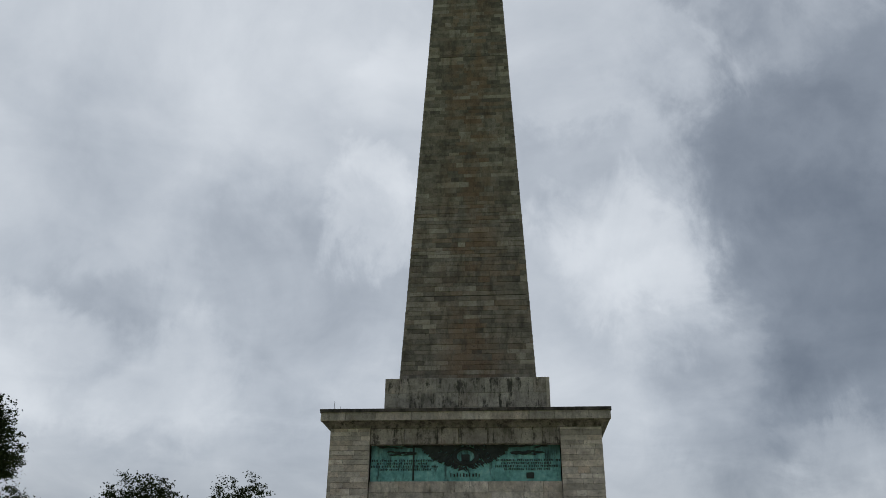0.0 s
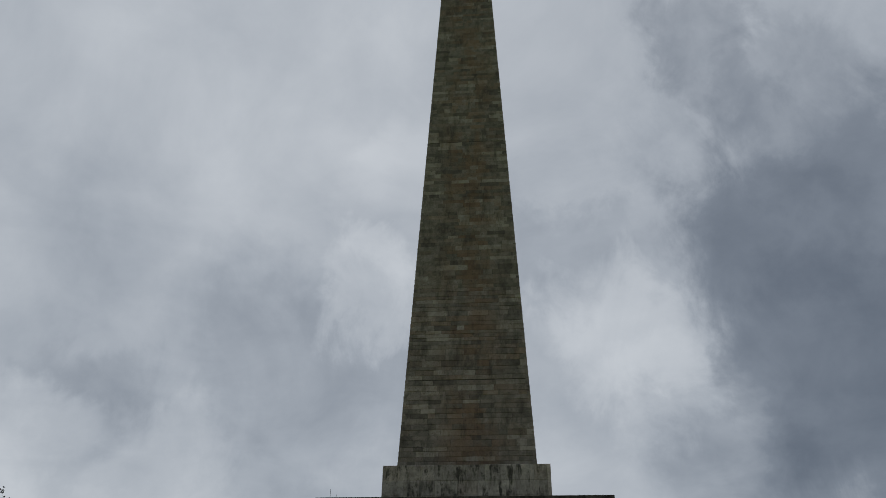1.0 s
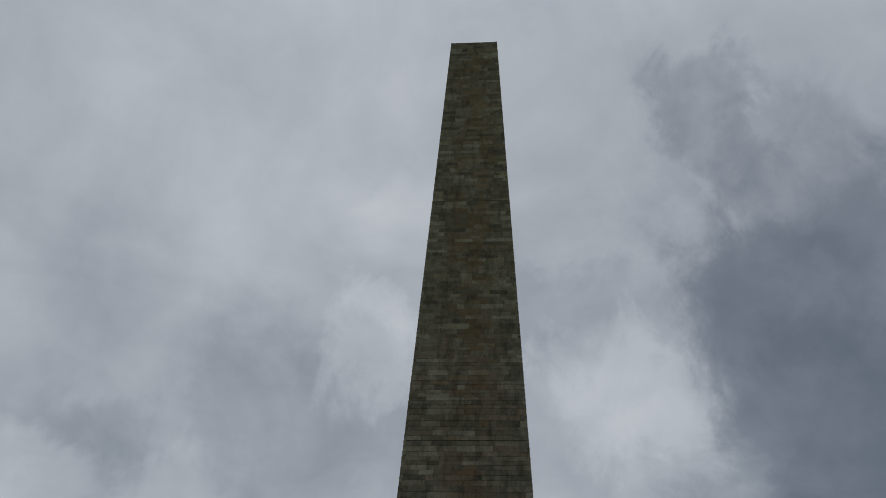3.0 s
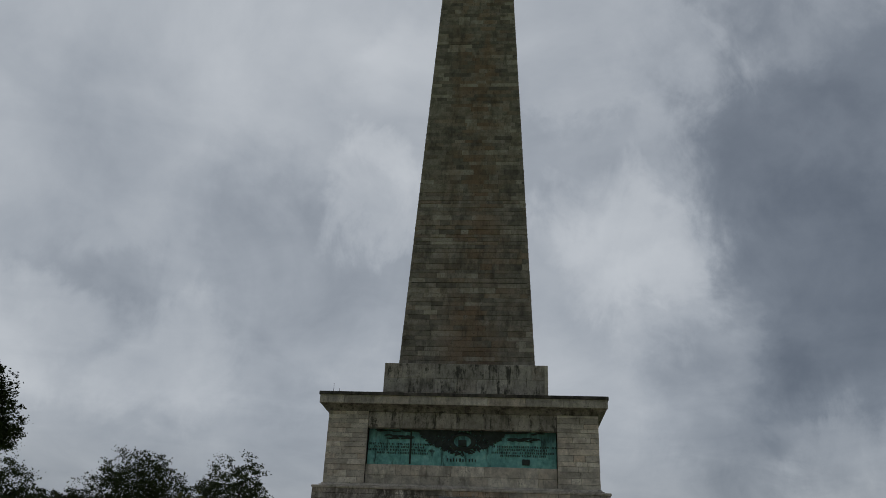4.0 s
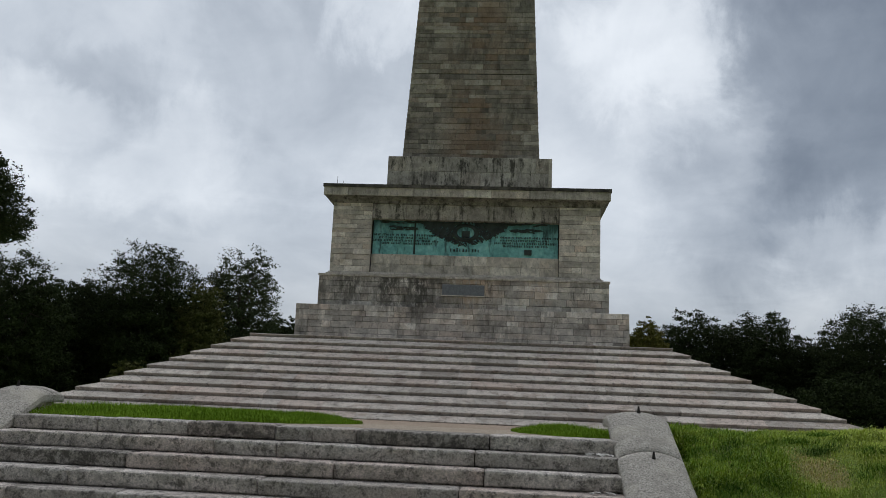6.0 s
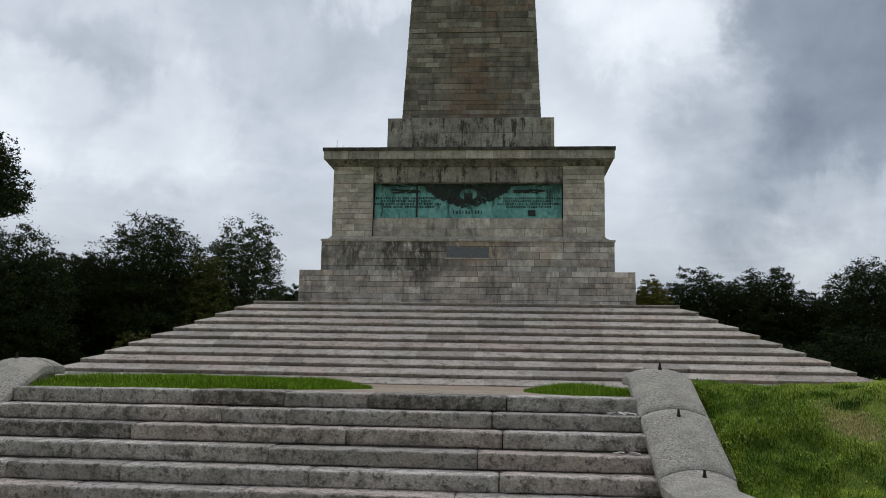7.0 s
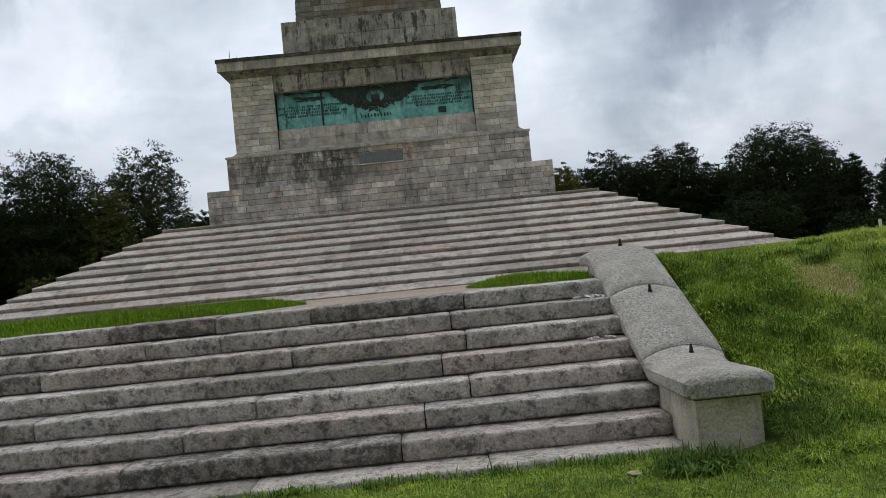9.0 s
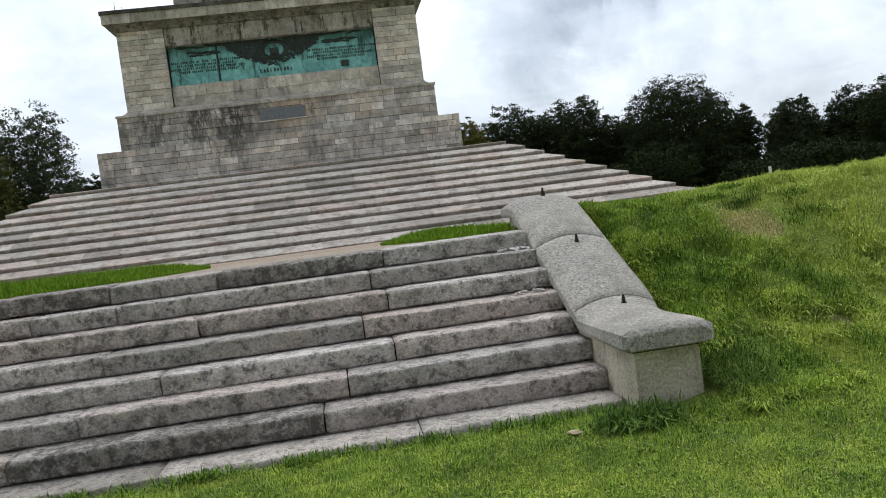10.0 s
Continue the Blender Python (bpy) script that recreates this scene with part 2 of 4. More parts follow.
COPING = material("speckled_granite_coping", b_coping)


def b_render(n, pos, b, where):
    base = n.ramp(n.noise(pos, 3.0, 9, 0.72), [(0.32, (0.36, 0.305, 0.225)), (0.5, (0.56, 0.495, 0.385)), (0.68, (0.70, 0.635, 0.51))])
    base = n.mix(n.span(n.noise(n.stretch(pos, (1, 1, 0.5)), 4.0, 9, 0.78), 0.54, 0.66, 0.0, 0.75), base, (0.10, 0.092, 0.07))
    grain = n.noise(pos, 40, 5, 0.85)
    base = n.mix(0.6, base, n.ramp(grain, [(0.36, 0.12), (0.5, 0.48), (0.66, 0.85)]), "OVERLAY")
    n.t.links.new(base, b.inputs["Base Color"])
    b.inputs["Roughness"].default_value = 0.92
    bumped(n, b, n.math("ADD", n.noise(pos, 18, 7, 0.75), grain), 0.7, 0.015)


CHEEK = material("stained_pale_stone", b_render)


def b_bronze(n, pos, b, where):
    run = n.noise(n.stretch(pos, (2.2, 1, 0.45)), 1.6, 7, 0.7)
    teal = n.ramp(n.noise(pos, 3.0, 6, 0.65), [(0.3, (0.12, 0.33, 0.335)), (0.55, (0.25, 0.59, 0.585)), (0.75, (0.40, 0.72, 0.69))])
    base = n.mix(n.span(run, 0.52, 0.68, 0.0, 0.8), teal, (0.028, 0.05, 0.048))
    # darker toward the top: shade under the frieze is put into the colour
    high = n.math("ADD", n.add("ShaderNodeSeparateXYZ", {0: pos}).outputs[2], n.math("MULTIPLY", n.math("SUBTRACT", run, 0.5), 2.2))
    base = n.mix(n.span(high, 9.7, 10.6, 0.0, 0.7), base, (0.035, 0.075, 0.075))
    n.t.links.new(base, b.inputs["Base Color"])
    b.inputs["Roughness"].default_value = 0.75
    b.inputs["Metallic"].default_value = 0.15
    bumped(n, b, n.noise(pos, 9, 6, 0.7), 0.7, 0.03)


VERDIGRIS = material("verdigris_bronze", b_bronze)


def plain(name, dark, light, rough=0.8, metal=0.0, scale=12.0):
    def build(n, pos, b, where):
        n.t.links.new(n.ramp(n.noise(pos, scale, 5, 0.65), [(0.3, dark), (0.7, light)]), b.inputs["Base Color"])
        b.inputs["Roughness"].default_value = rough
        b.inputs["Metallic"].default_value = metal
        bumped(n, b, n.noise(pos, scale * 3, 4), 0.3, 0.01)

    return material(name, build)


DARK_BRONZE = plain("dark_bronze", (0.018, 0.024, 0.024), (0.055, 0.075, 0.07), 0.6, 0.3, 3.0)
SLATE = plain("dark_slate", (0.12, 0.128, 0.145), (0.22, 0.23, 0.25), 0.45)
IRON = plain("rusty_black_iron", (0.012, 0.011, 0.01), (0.05, 0.042, 0.036), 0.7, 0.4, 40.0)
WHITE = plain("weathered_white_paint", (0.55, 0.55, 0.53), (0.78, 0.78, 0.76), 0.6)
PAPER = plain("crumpled_paper", (0.42, 0.40, 0.37), (0.74, 0.72, 0.69), 0.8)
ASPHALT = plain("asphalt", (0.10, 0.10, 0.105), (0.16, 0.16, 0.165), 0.9)
SAND = plain("sandy_stone", (0.30, 0.24, 0.14), (0.46, 0.38, 0.24), 0.9)
BARK = plain("bark", (0.03, 0.025, 0.02), (0.075, 0.065, 0.05), 0.95, 0.0, 6.0)


def leafy(name, a, c):
    def build(n, pos, b, where):
        v = n.math("ADD", n.math("MULTIPLY", where.outputs["Random Per Island"], 0.5), n.math("MULTIPLY", n.noise(pos, 0.5, 4, 0.6), 0.5))
        n.t.links.new(n.ramp(v, [(0.25, a), (0.75, c)]), b.inputs["Base Color"])
        b.inputs["Roughness"].default_value = 0.9
        b.inputs["Specular IOR Level"].default_value = 0.05

    return material(name, build)


LEAF = leafy("dark_leaves", (0.016, 0.024, 0.010), (0.042, 0.055, 0.022))
LEAF_OLIVE = leafy("olive_leaves", (0.05, 0.06, 0.02), (0.12, 0.12, 0.045))
LEAF_YELLOW = leafy("yellowing_leaves", (0.07, 0.072, 0.02), (0.19, 0.17, 0.045))
LEAF_AIRY = leafy("grey_green_leaves", (0.03, 0.042, 0.024), (0.08, 0.095, 0.05))


def b_blades(n, pos, b, where):
    v = n.math("ADD", n.math("MULTIPLY", where.outputs["Random Per Island"], 0.28), n.math("MULTIPLY", n.noise(pos, 1.5, 6, 0.72), 0.84))
    v = n.math("ADD", v, n.math("MULTIPLY", n.math("SUBTRACT", n.noise(pos, 5.5, 4, 0.6), 0.5), 0.5))
    base = n.ramp(v, [(0.36, (0.060, 0.125, 0.016)), (0.54, (0.20, 0.32, 0.032)), (0.78, (0.44, 0.53, 0.075))])
    base = n.mix(n.span(n.noise(pos, 0.7, 5, 0.65), 0.52, 0.68, 0.0, 0.4), base, (0.42, 0.46, 0.08))
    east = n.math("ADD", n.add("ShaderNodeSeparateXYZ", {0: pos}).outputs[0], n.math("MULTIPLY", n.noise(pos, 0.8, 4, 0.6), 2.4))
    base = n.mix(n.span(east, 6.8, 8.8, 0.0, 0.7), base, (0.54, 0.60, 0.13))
    straw = n.math("MULTIPLY", where.outputs["Random Per Island"], 7.3)
    base = n.mix(n.span(n.math("FRACT", straw), 0.95, 0.96, 0.0, 0.7), base, (0.50, 0.44, 0.22))
    n.t.links.new(base, b.inputs["Base Color"])
    b.inputs["Roughness"].default_value = 0.7
    b.inputs["Specular IOR Level"].default_value = 0.15


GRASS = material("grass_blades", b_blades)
WEED = leafy("dark_weed_blades", (0.035, 0.075, 0.014), (0.15, 0.24, 0.05))
TUSSOCK = leafy("tussock_blades", (0.045, 0.10, 0.016), (0.20, 0.32, 0.045))
STRAW = leafy("straw_blades", (0.40, 0.34, 0.11), (0.64, 0.56, 0.24))
FRESH = leafy("fresh_lawn_blades", (0.095, 0.17, 0.013), (0.24, 0.38, 0.035))


def b_lawn(n, pos, b, where):
    base = n.ramp(n.noise(pos, 1.4, 9, 0.75), [(0.28, (0.06, 0.10, 0.011)), (0.5, (0.17, 0.25, 0.026)), (0.72, (0.32, 0.37, 0.055))])
    base = n.mix(n.span(n.noise(pos, 0.45, 5, 0.6), 0.56, 0.74, 0.0, 0.4), base, (0.17, 0.17, 0.05))
    for (cx, cy, cz), wide, colour in (((6.3, -42.7, -0.30), 0.45, (0.43, 0.36, 0.18)), ((6.02, -44.5, -0.98), 0.13, (0.26, 0.17, 0.10))):
        bare = n.vmath("LENGTH", n.stretch(n.vmath("SUBTRACT", pos, (cx, cy, cz)), (1.5, 1.0, 1.0)), out=1)
        bare = n.math("ADD", bare, n.math("MULTIPLY", n.math("SUBTRACT", n.noise(pos, 3.5, 6, 0.7), 0.5), 1.3 * wide))
        base = n.mix(n.span(bare, wide * 1.15, wide * 0.55, 0.0, 0.85), base, colour)
    base = n.mix(0.7, base, n.ramp(n.noise(pos, 90.0, 4, 0.8), [(0.36, 0.1), (0.64, 0.85)]), "OVERLAY")
    n.t.links.new(base, b.inputs["Base Color"])
    b.inputs["Roughness"].default_value = 0.95
    bumped(n, b, n.noise(pos, 40, 6, 0.8), 1.0, 0.05)


LAWN = material("lawn", b_lawn)


# ---- mesh helpers ----
def mesh_of(name, verts, faces, mat, smooth=False):
    me = bpy.data.meshes.new(name)
    me.from_pydata(verts, [], faces)
    me.materials.append(mat)
    if smooth:
        me.polygons.foreach_set("use_smooth", [True] * len(me.polygons))
    me.update()
    return me


def part(name, data, mat=None, parent=None, label=""):
    """Links a bmesh or mesh as one object under parent."""
    if isinstance(data, bmesh.types.BMesh):
        me = bpy.data.meshes.new(name)
        bmesh.ops.recalc_face_normals(data, faces=data.faces)
        data.to_mesh(me)
        data.free()
        me.materials.append(mat)
        data = me
    ob = new(name, data)
    ob.parent = parent
    if label:
        tagged(ob, label)
    return ob


def box(bm, x0, x1, y0, y1, z0, z1, bevel=0.0):
    m = Matrix.LocRotScale(((x0 + x1) / 2, (y0 + y1) / 2, (z0 + z1) / 2), None, (x1 - x0, y1 - y0, z1 - z0))
    vs = bmesh.ops.create_cube(bm, size=1, matrix=m)["verts"]
    if bevel:
        bmesh.ops.bevel(bm, geom=list({e for v in vs for e in v.link_edges}), offset=bevel, segments=2, affect="EDGES", profile=0.6)
    return bm


def frustum(bm, w0, z0, w1, z1):
    """A square tapering solid round the axis of the monument."""
    lo = [bm.verts.new((sx * w0, sy * w0, z0)) for sx, sy in ((-1, -1), (1, -1), (1, 1), (-1, 1))]
    hi = [bm.verts.new((sx * w1, sy * w1, z1)) for sx, sy in ((-1, -1), (1, -1), (1, 1), (-1, 1))]
    bm.faces.new(lo[::-1])
    bm.faces.new(hi)
    for i in range(4):
        bm.faces.new((lo[i], lo[(i + 1) % 4], hi[(i + 1) % 4], hi[i]))
    return bm


def lathe_square(bm, profile):
    """Stacked square rings (half width, height): mouldings round the monument."""
    rings = [[bm.verts.new((sx * a, sy * a, z)) for sx, sy in ((-1, -1), (1, -1), (1, 1), (-1, 1))] for a, z in profile]
    for p, q in zip(rings, rings[1:]):
        for i in range(4):
            bm.faces.new((p[i], p[(i + 1) % 4], q[(i + 1) % 4], q[i]))
    bm.faces.new(rings[0][::-1])
    bm.faces.new(rings[-1])
    return bm


def thing(name, label, category, group="", kind="", at=(0, 0, 0)):
    ob = new(name)
    ob.location = at
    return tagged(ob, label, category, group, kind)


# a dressed block of unit size: chamfered front, plain back
def block_mesh(name, mat, c=0.03, side=0.35):
    v, f = [], []
    for y, k in ((-0.5, c), (-0.5 + c * 2, 0.0), (0.5, 0.0)):
        v += [(-0.5 + k * side, y, -0.5 + k), (0.5 - k * side, y, -0.5 + k), (0.5 - k * side, y, 0.5 - k), (-0.5 + k * side, y, 0.5 - k)]
    f.append((0, 1, 2, 3))
    for r in (0, 4):
        for i in range(4):
            f.append((r + i, r + 4 + i, r + 4 + (i + 1) % 4, r + (i + 1) % 4))
    return mesh_of(name, v, f, mat)


rng = random.Random(7)


def courses(z0, z1, height, left, right, lengths, seed):
    """Random ashlar: (x0, x1, z0, z1) of every block of a wall face."""
    r = random.Random(seed)
    n = max(1, round((z1 - z0) / height))
    out = []
    tall = [r.uniform(0.72, 1.28) for _ in range(n)]
    for i in range(n):
        a, b = z0 + (z1 - z0) * sum(tall[:i]) / sum(tall), z0 + (z1 - z0) * sum(tall[:i + 1]) / sum(tall)
        lo, hi = left((a + b) / 2), right((a + b) / 2)
        x = lo
        while x < hi - 1e-6:
            e = x + r.uniform(*lengths)
            if hi - e < lengths[0] * 0.7:
                e = hi
            out.append((x, e, a, b))
            x = e
    return out


def lay(parent, name, mesh, blocks, front, tilt=0.0, joint=0.015, depth=0.2):
    """Blocks as objects of their own in a wall that faces the stairs."""
    for x0, x1, z0, z1 in blocks:
        ob = new(name, mesh)
        ob.parent = parent
        ob.location = ((x0 + x1) / 2, front((z0 + z1) / 2) + depth / 2 + rng.uniform(-0.014, 0.014), (z0 + z1) / 2)
        ob.scale = (x1 - x0 - joint, depth, z1 - z0 - joint)
        ob.rotation_euler = (tilt, 0, 0)


def lay_joined(parent, name, mat, faces_blocks, joint=0.012, depth=0.2, tilt=0.0):
    """The same blocks joined in one mesh. faces_blocks: (quarter turns, front, blocks)."""
    base = block_mesh("unit", mat)
    bv = np.array([v.co for v in base.vertices])
    bf = [tuple(p.vertices) for p in base.polygons]
    bpy.data.meshes.remove(base)
    vs, fs = [], []
    for turn, front, blocks in faces_blocks:
        c, s = round(math.cos(turn * math.pi / 2)), round(math.sin(turn * math.pi / 2))
        for x0, x1, z0, z1 in blocks:
            p = bv * [x1 - x0 - joint, depth, z1 - z0 - joint]
            p = p + [(x0 + x1) / 2, front((z0 + z1) / 2) + depth / 2 + rng.uniform(-0.008, 0.008), (z0 + z1) / 2]
            p[:, 1] += (p[:, 2] - (z0 + z1) / 2) * math.tan(-tilt) if tilt else 0
            k = len(vs) * len(bv)
            vs.append(np.stack([c * p[:, 0] - s * p[:, 1], s * p[:, 0] + c * p[:, 1], p[:, 2]], 1))
            fs += [tuple(i + k for i in q) for q in bf]
    ob = part(name, mesh_of(name, np.concatenate(vs).tolist(), fs, mat), parent=parent)
    return tagged(ob, kind="stuff")


# ---- ground ----
TREAD, RISER, STAIR_Y, STAIR_X0, STAIR_X1 = 0.334, 0.1885, -42.40, -3.86, 3.96
HEAD_Z = 0.015


def smooth(a, b, v):
    t = min(1.0, max(0.0, (v - a) / (b - a)))
    return t * t * (3 - 2 * t)


def terrace_z(y):
    """The terrace falls gently from the head of the stairs to the foot of the stepped base."""
    return -0.46 * min(1.0, max(0.0, (y + 41.8) / 22.6))


def ground_z(x, y):
    low = -1.43 + (0.11 - 0.025 * smooth(4.6, 3.6, abs(x))) * smooth(-46.3, -44.9, y) + 0.10 * smooth(4.1, 5.6, x) * smooth(-49, -45.2, y) + 0.10 * smooth(5, 14, x) - 0.5 * smooth(-60, -160, y)
    crest = 0.125 + 0.14 * smooth(5, 12, abs(x))
    top = crest + (terrace_z(y) - 0.06 - crest) * smooth(-40.5, -37.0, y)
    far = math.hypot(x, y)
    top -= 0.06 * smooth(45, 130, far)
    t = smooth(-45.7, -41.3, y + 0.25 * math.sin(x * 0.9) * smooth(4.6, 8, abs(x)))
    t *= smooth(4.15, 4.95, abs(x)) if y < -42 else 1.0
    z = low + (top - low) * t
    z += (noise.noise((x * 0.9, y * 0.9, 0)) * 0.075 + noise.noise((x * 2.6, y * 2.6, 5)) * 0.05) * smooth(4.3, 5.4, abs(x) + (3 if y < -45.5 else 0)) * (1 - smooth(30, 60, far - 40))
    if -4.3 < x < 4.3 and y > -44.86:
        z = -1.7 if y < -41.7 else min(z, terrace_z(y) - 0.06)
    if abs(x) < 20 and -37 < y < 20:
        z = terrace_z(y) - 0.06
    return z


def axis_values(far, marks):
    vals = set()
    for a, b, s in marks:
        vals.update(round(v, 3) for v in np.arange(a, b, s))
    v = max(vals)
    while v < far:
        v *= 1.35
        vals.add(round(v, 2))
    v = min(vals)
    while v > -far:
        v *= 1.35
        vals.add(round(v, 2))
    return sorted(vals)


gx = axis_values(2500, [(-60, -16, 4), (-16, -5, 1), (-5, 4, 0.2), (4, 14, 0.14), (14, 60, 2)])
gy = axis_values(2500, [(-64, -51, 1), (-51, -47, 0.25), (-47, -40, 0.14), (-40, -30, 0.5), (-30, 60, 5)])
gv = [(x, y, ground_z(x, y)) for y in gy for x in gx]
nx = len(gx)
gf = [(j * nx + i, j * nx + i + 1, (j + 1) * nx + i + 1, (j + 1) * nx + i) for j in range(len(gy) - 1) for i in range(nx - 1)]
ground = new("ground", mesh_of("ground", gv, gf, LAWN, True))
tagged(ground, "green lawn with a grassy bank below the terrace", "ground", kind="structure")


def slab(name, outline, z0, z1, mat, label, category):
    bm = bmesh.new()
    f = bm.faces.new([bm.verts.new((x, y, z0)) for x, y in outline])
    for v in [g for g in bmesh.ops.extrude_face_region(bm, geom=[f])["geom"] if isinstance(g, bmesh.types.BMVert)]:
        v.co.z = z1
    for v in bm.verts:
        v.co.z += terrace_z(v.co.y)
    ob = part(name, bm, mat)
    return tagged(ob, label, category, kind="structure")


slab("pavement", [(-19.5, -34.5), (19.5, -34.5), (19.5, -17.5), (-19.5, -17.5)], -0.3, -0.012, PAVING, "pale worn paving round the foot of the monument", "pavement")
arc = [(-1.5, -42.1), (-0.95, -40.8), (-0.45, -38.5), (-0.25, -36.2), (-1.2, -35.0), (-2.5, -34.5)]
arc2 = [(5.2, -34.5), (3.4, -35.0), (2.7, -36.2), (2.85, -38.5), (3.3, -40.2), (3.95, -41.9)]
slab("path", arc + arc2 + [(3.95, -42.1)], -0.3, 0.0, PAVING, "worn brownish stone path from the stairs to the monument", "path")


def lawn_patch(name, pts, z, label):
    bm = bmesh.new()
    bm.faces.new([bm.verts.new((x, y, z)) for x, y in pts])
    bmesh.ops.triangulate(bm, faces=bm.faces)
    r = bmesh.ops.extrude_face_region(bm, geom=bm.faces[:])
    for v in [g for g in r["geom"] if isinstance(g, bmesh.types.BMVert)]:
        v.co.z = z - 0.3
    for v in bm.verts:
        v.co.z += terrace_z(v.co.y)
    return tagged(part(name, bm, LAWN), label, "grass", kind="structure")


PATCH_L = [(-4.3, -42.12)] + arc + [(-4.3, -34.5)]
PATCH_R = arc2 + [(4.4, -41.9), (4.4, -34.5)]
lawn_patch("lawn_west", PATCH_L, 0.004, "bright green lawn beside the stone path")
lawn_patch("lawn_east", PATCH_R, 0.004, "bright green lawn beside the stone path")

# ---- monument: stepped base ----
W0, DW, DZ, Z0 = 10.936, 0.744, 0.395, 3.56
stepped = thing("stepped_base", "broad stepped pyramid base of weathered pale granite slabs", "steps")
FACE = 0.17  # upright face of each step; the tread above it slopes


def slab_shape(a, b, wk, zk, rise, depth, jy, jz):
    """Corners and faces of one step slab from a to b along the front, mitred at the corners of the base."""
    back = wk - depth
    ab, bb = max(a, -back), min(b, back)
    rows = []
    for x0, x1, y, z in ((a, b, -wk + 0.085 + jy, zk - FACE), (a, b, -wk + jy, zk - 0.025 + jz), (a, b, -wk + 0.03 + jy, zk + jz), (ab, bb, -back, zk + rise + jz * 0.5), (ab, bb, -back, zk - FACE)):
        rows += [(x0, y, z), (x1, y, z)]
    return rows, [(0, 1, 3, 2), (2, 3, 5, 4), (4, 5, 7, 6), (6, 7, 9, 8), (8, 9, 1, 0), (0, 2, 4, 6, 8), (1, 9, 7, 5, 3)]


for k in range(11):
    wk, zk = W0 + DW * k, Z0 - DZ * k
    rise, depth = (DZ - FACE, DW) if k else (0.10, W0 - 9.0)
    bm = bmesh.new()
    frustum(bm, wk - 0.12, zk - FACE - 0.5, wk - 0.12, zk - FACE + 0.01)
    tier = part("step", bm, MORTAR, stepped)
    side_v, side_f = [], []
    for turn in range(4):
        r = random.Random(40 + k * 5 + turn)
        c, sn = (1, 0, -1, 0)[turn], (0, 1, 0, -1)[turn]
        x = -wk
        while x < wk - 0.01:
            e = x + r.uniform(1.4, 2.6)
            if wk - e < 1.3:
                e = wk
            v, f = slab_shape(x + 0.003 * (x > -wk), e - 0.003 * (e < wk), wk, zk, rise, depth, r.uniform(-0.012, 0.012), r.uniform(-0.010, 0.008))
            if turn == 0:
                part("slab", mesh_of("slab", v, f, STEP), parent=tier)
            else:
                k0 = len(side_v)
                side_v += [(c * p[0] - sn * p[1], sn * p[0] + c * p[1], p[2]) for p in v]
                side_f += [tuple(i + k0 for i in q) for q in f]
            x = e
    tagged(part("side_slab", mesh_of("side_slab", side_v, side_f, STEP_ALL), parent=tier), kind="stuff")

# ---- monument: pedestal and obelisk ----
monument = thing("obelisk_monument", "tall weathered granite obelisk on a stepped pedestal with bronze panel", "monument")
P2W, P1W, DADO, CORW, BLKW, OBW, TOPW = 9.059, 8.109, 7.655, 8.172, 5.03, 4.278, 2.156
P2Z, P1Z, DZ1, CORZ, BLKZ, TOPZ = 5.43, 7.29, 11.52, 12.475, 15.22, 61.47
stone = block_mesh("stone", STONE)
stone_dark = block_mesh("stone_dark", STONE_DARK)
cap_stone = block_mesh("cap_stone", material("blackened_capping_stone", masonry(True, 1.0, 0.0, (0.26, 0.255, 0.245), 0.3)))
stone_pale = block_mesh("stone_pale", STONE_PALE)
stone_even = block_mesh("stone_even", material("granite_bay_block", masonry(True, 0.45, 0.0, (1.5, 1.455, 1.41), 0.3, drips=0.3)))
stone_shaft = block_mesh("stone_shaft", STONE_SHAFT)
stone_cornice = block_mesh("stone_cornice", material("granite_cornice_block", masonry(True, 0.4, 0.0, (1.2, 1.17, 1.15), 0.35, drips=0.4)))


def tierwall(name, half, z0, z1, height, lengths, seed, mesh, rest_mat=STONE_ALL):
    bm = bmesh.new()
    frustum(bm, half - 0.035, z0, half - 0.035, z1 - 0.02)
    core = part(name, bm, MORTAR, monument)
    lay(core, "stone", mesh, courses(z0, z1, height, lambda z: -half, lambda z: half, lengths, seed), lambda z: -half)
    lay_joined(core, "side_stone", rest_mat, [(t, lambda z: -half, courses(z0, z1, height, lambda z: -half, lambda z: half, lengths, seed + t)) for t in (1, 2, 3)])
    return core


lower = tierwall("lower_plinth", P2W, Z0 + 0.02, P2Z, 0.31, (0.4, 1.7), 11, stone)
upper = tierwall("upper_plinth", P1W, P2Z, P1Z - 0.12, 0.33, (0.4, 1.7), 12, stone)
bm = bmesh.new()
lathe_square(bm, [(P1W - 0.02, P1Z - 0.14), (P1W + 0.05, P1Z - 0.11), (P1W + 0.05, P1Z - 0.02), (P1W + 0.01, P1Z + 0.01), (DADO + 0.17, P1Z + 0.03), (DADO + 0.17, P1Z + 0.10), (DADO + 0.09, P1Z + 0.13), (DADO + 0.03, P1Z + 0.22), (DADO - 0.2, P1Z + 0.23)])
part("base_moulding", bm, STONE_MOULD, monument)

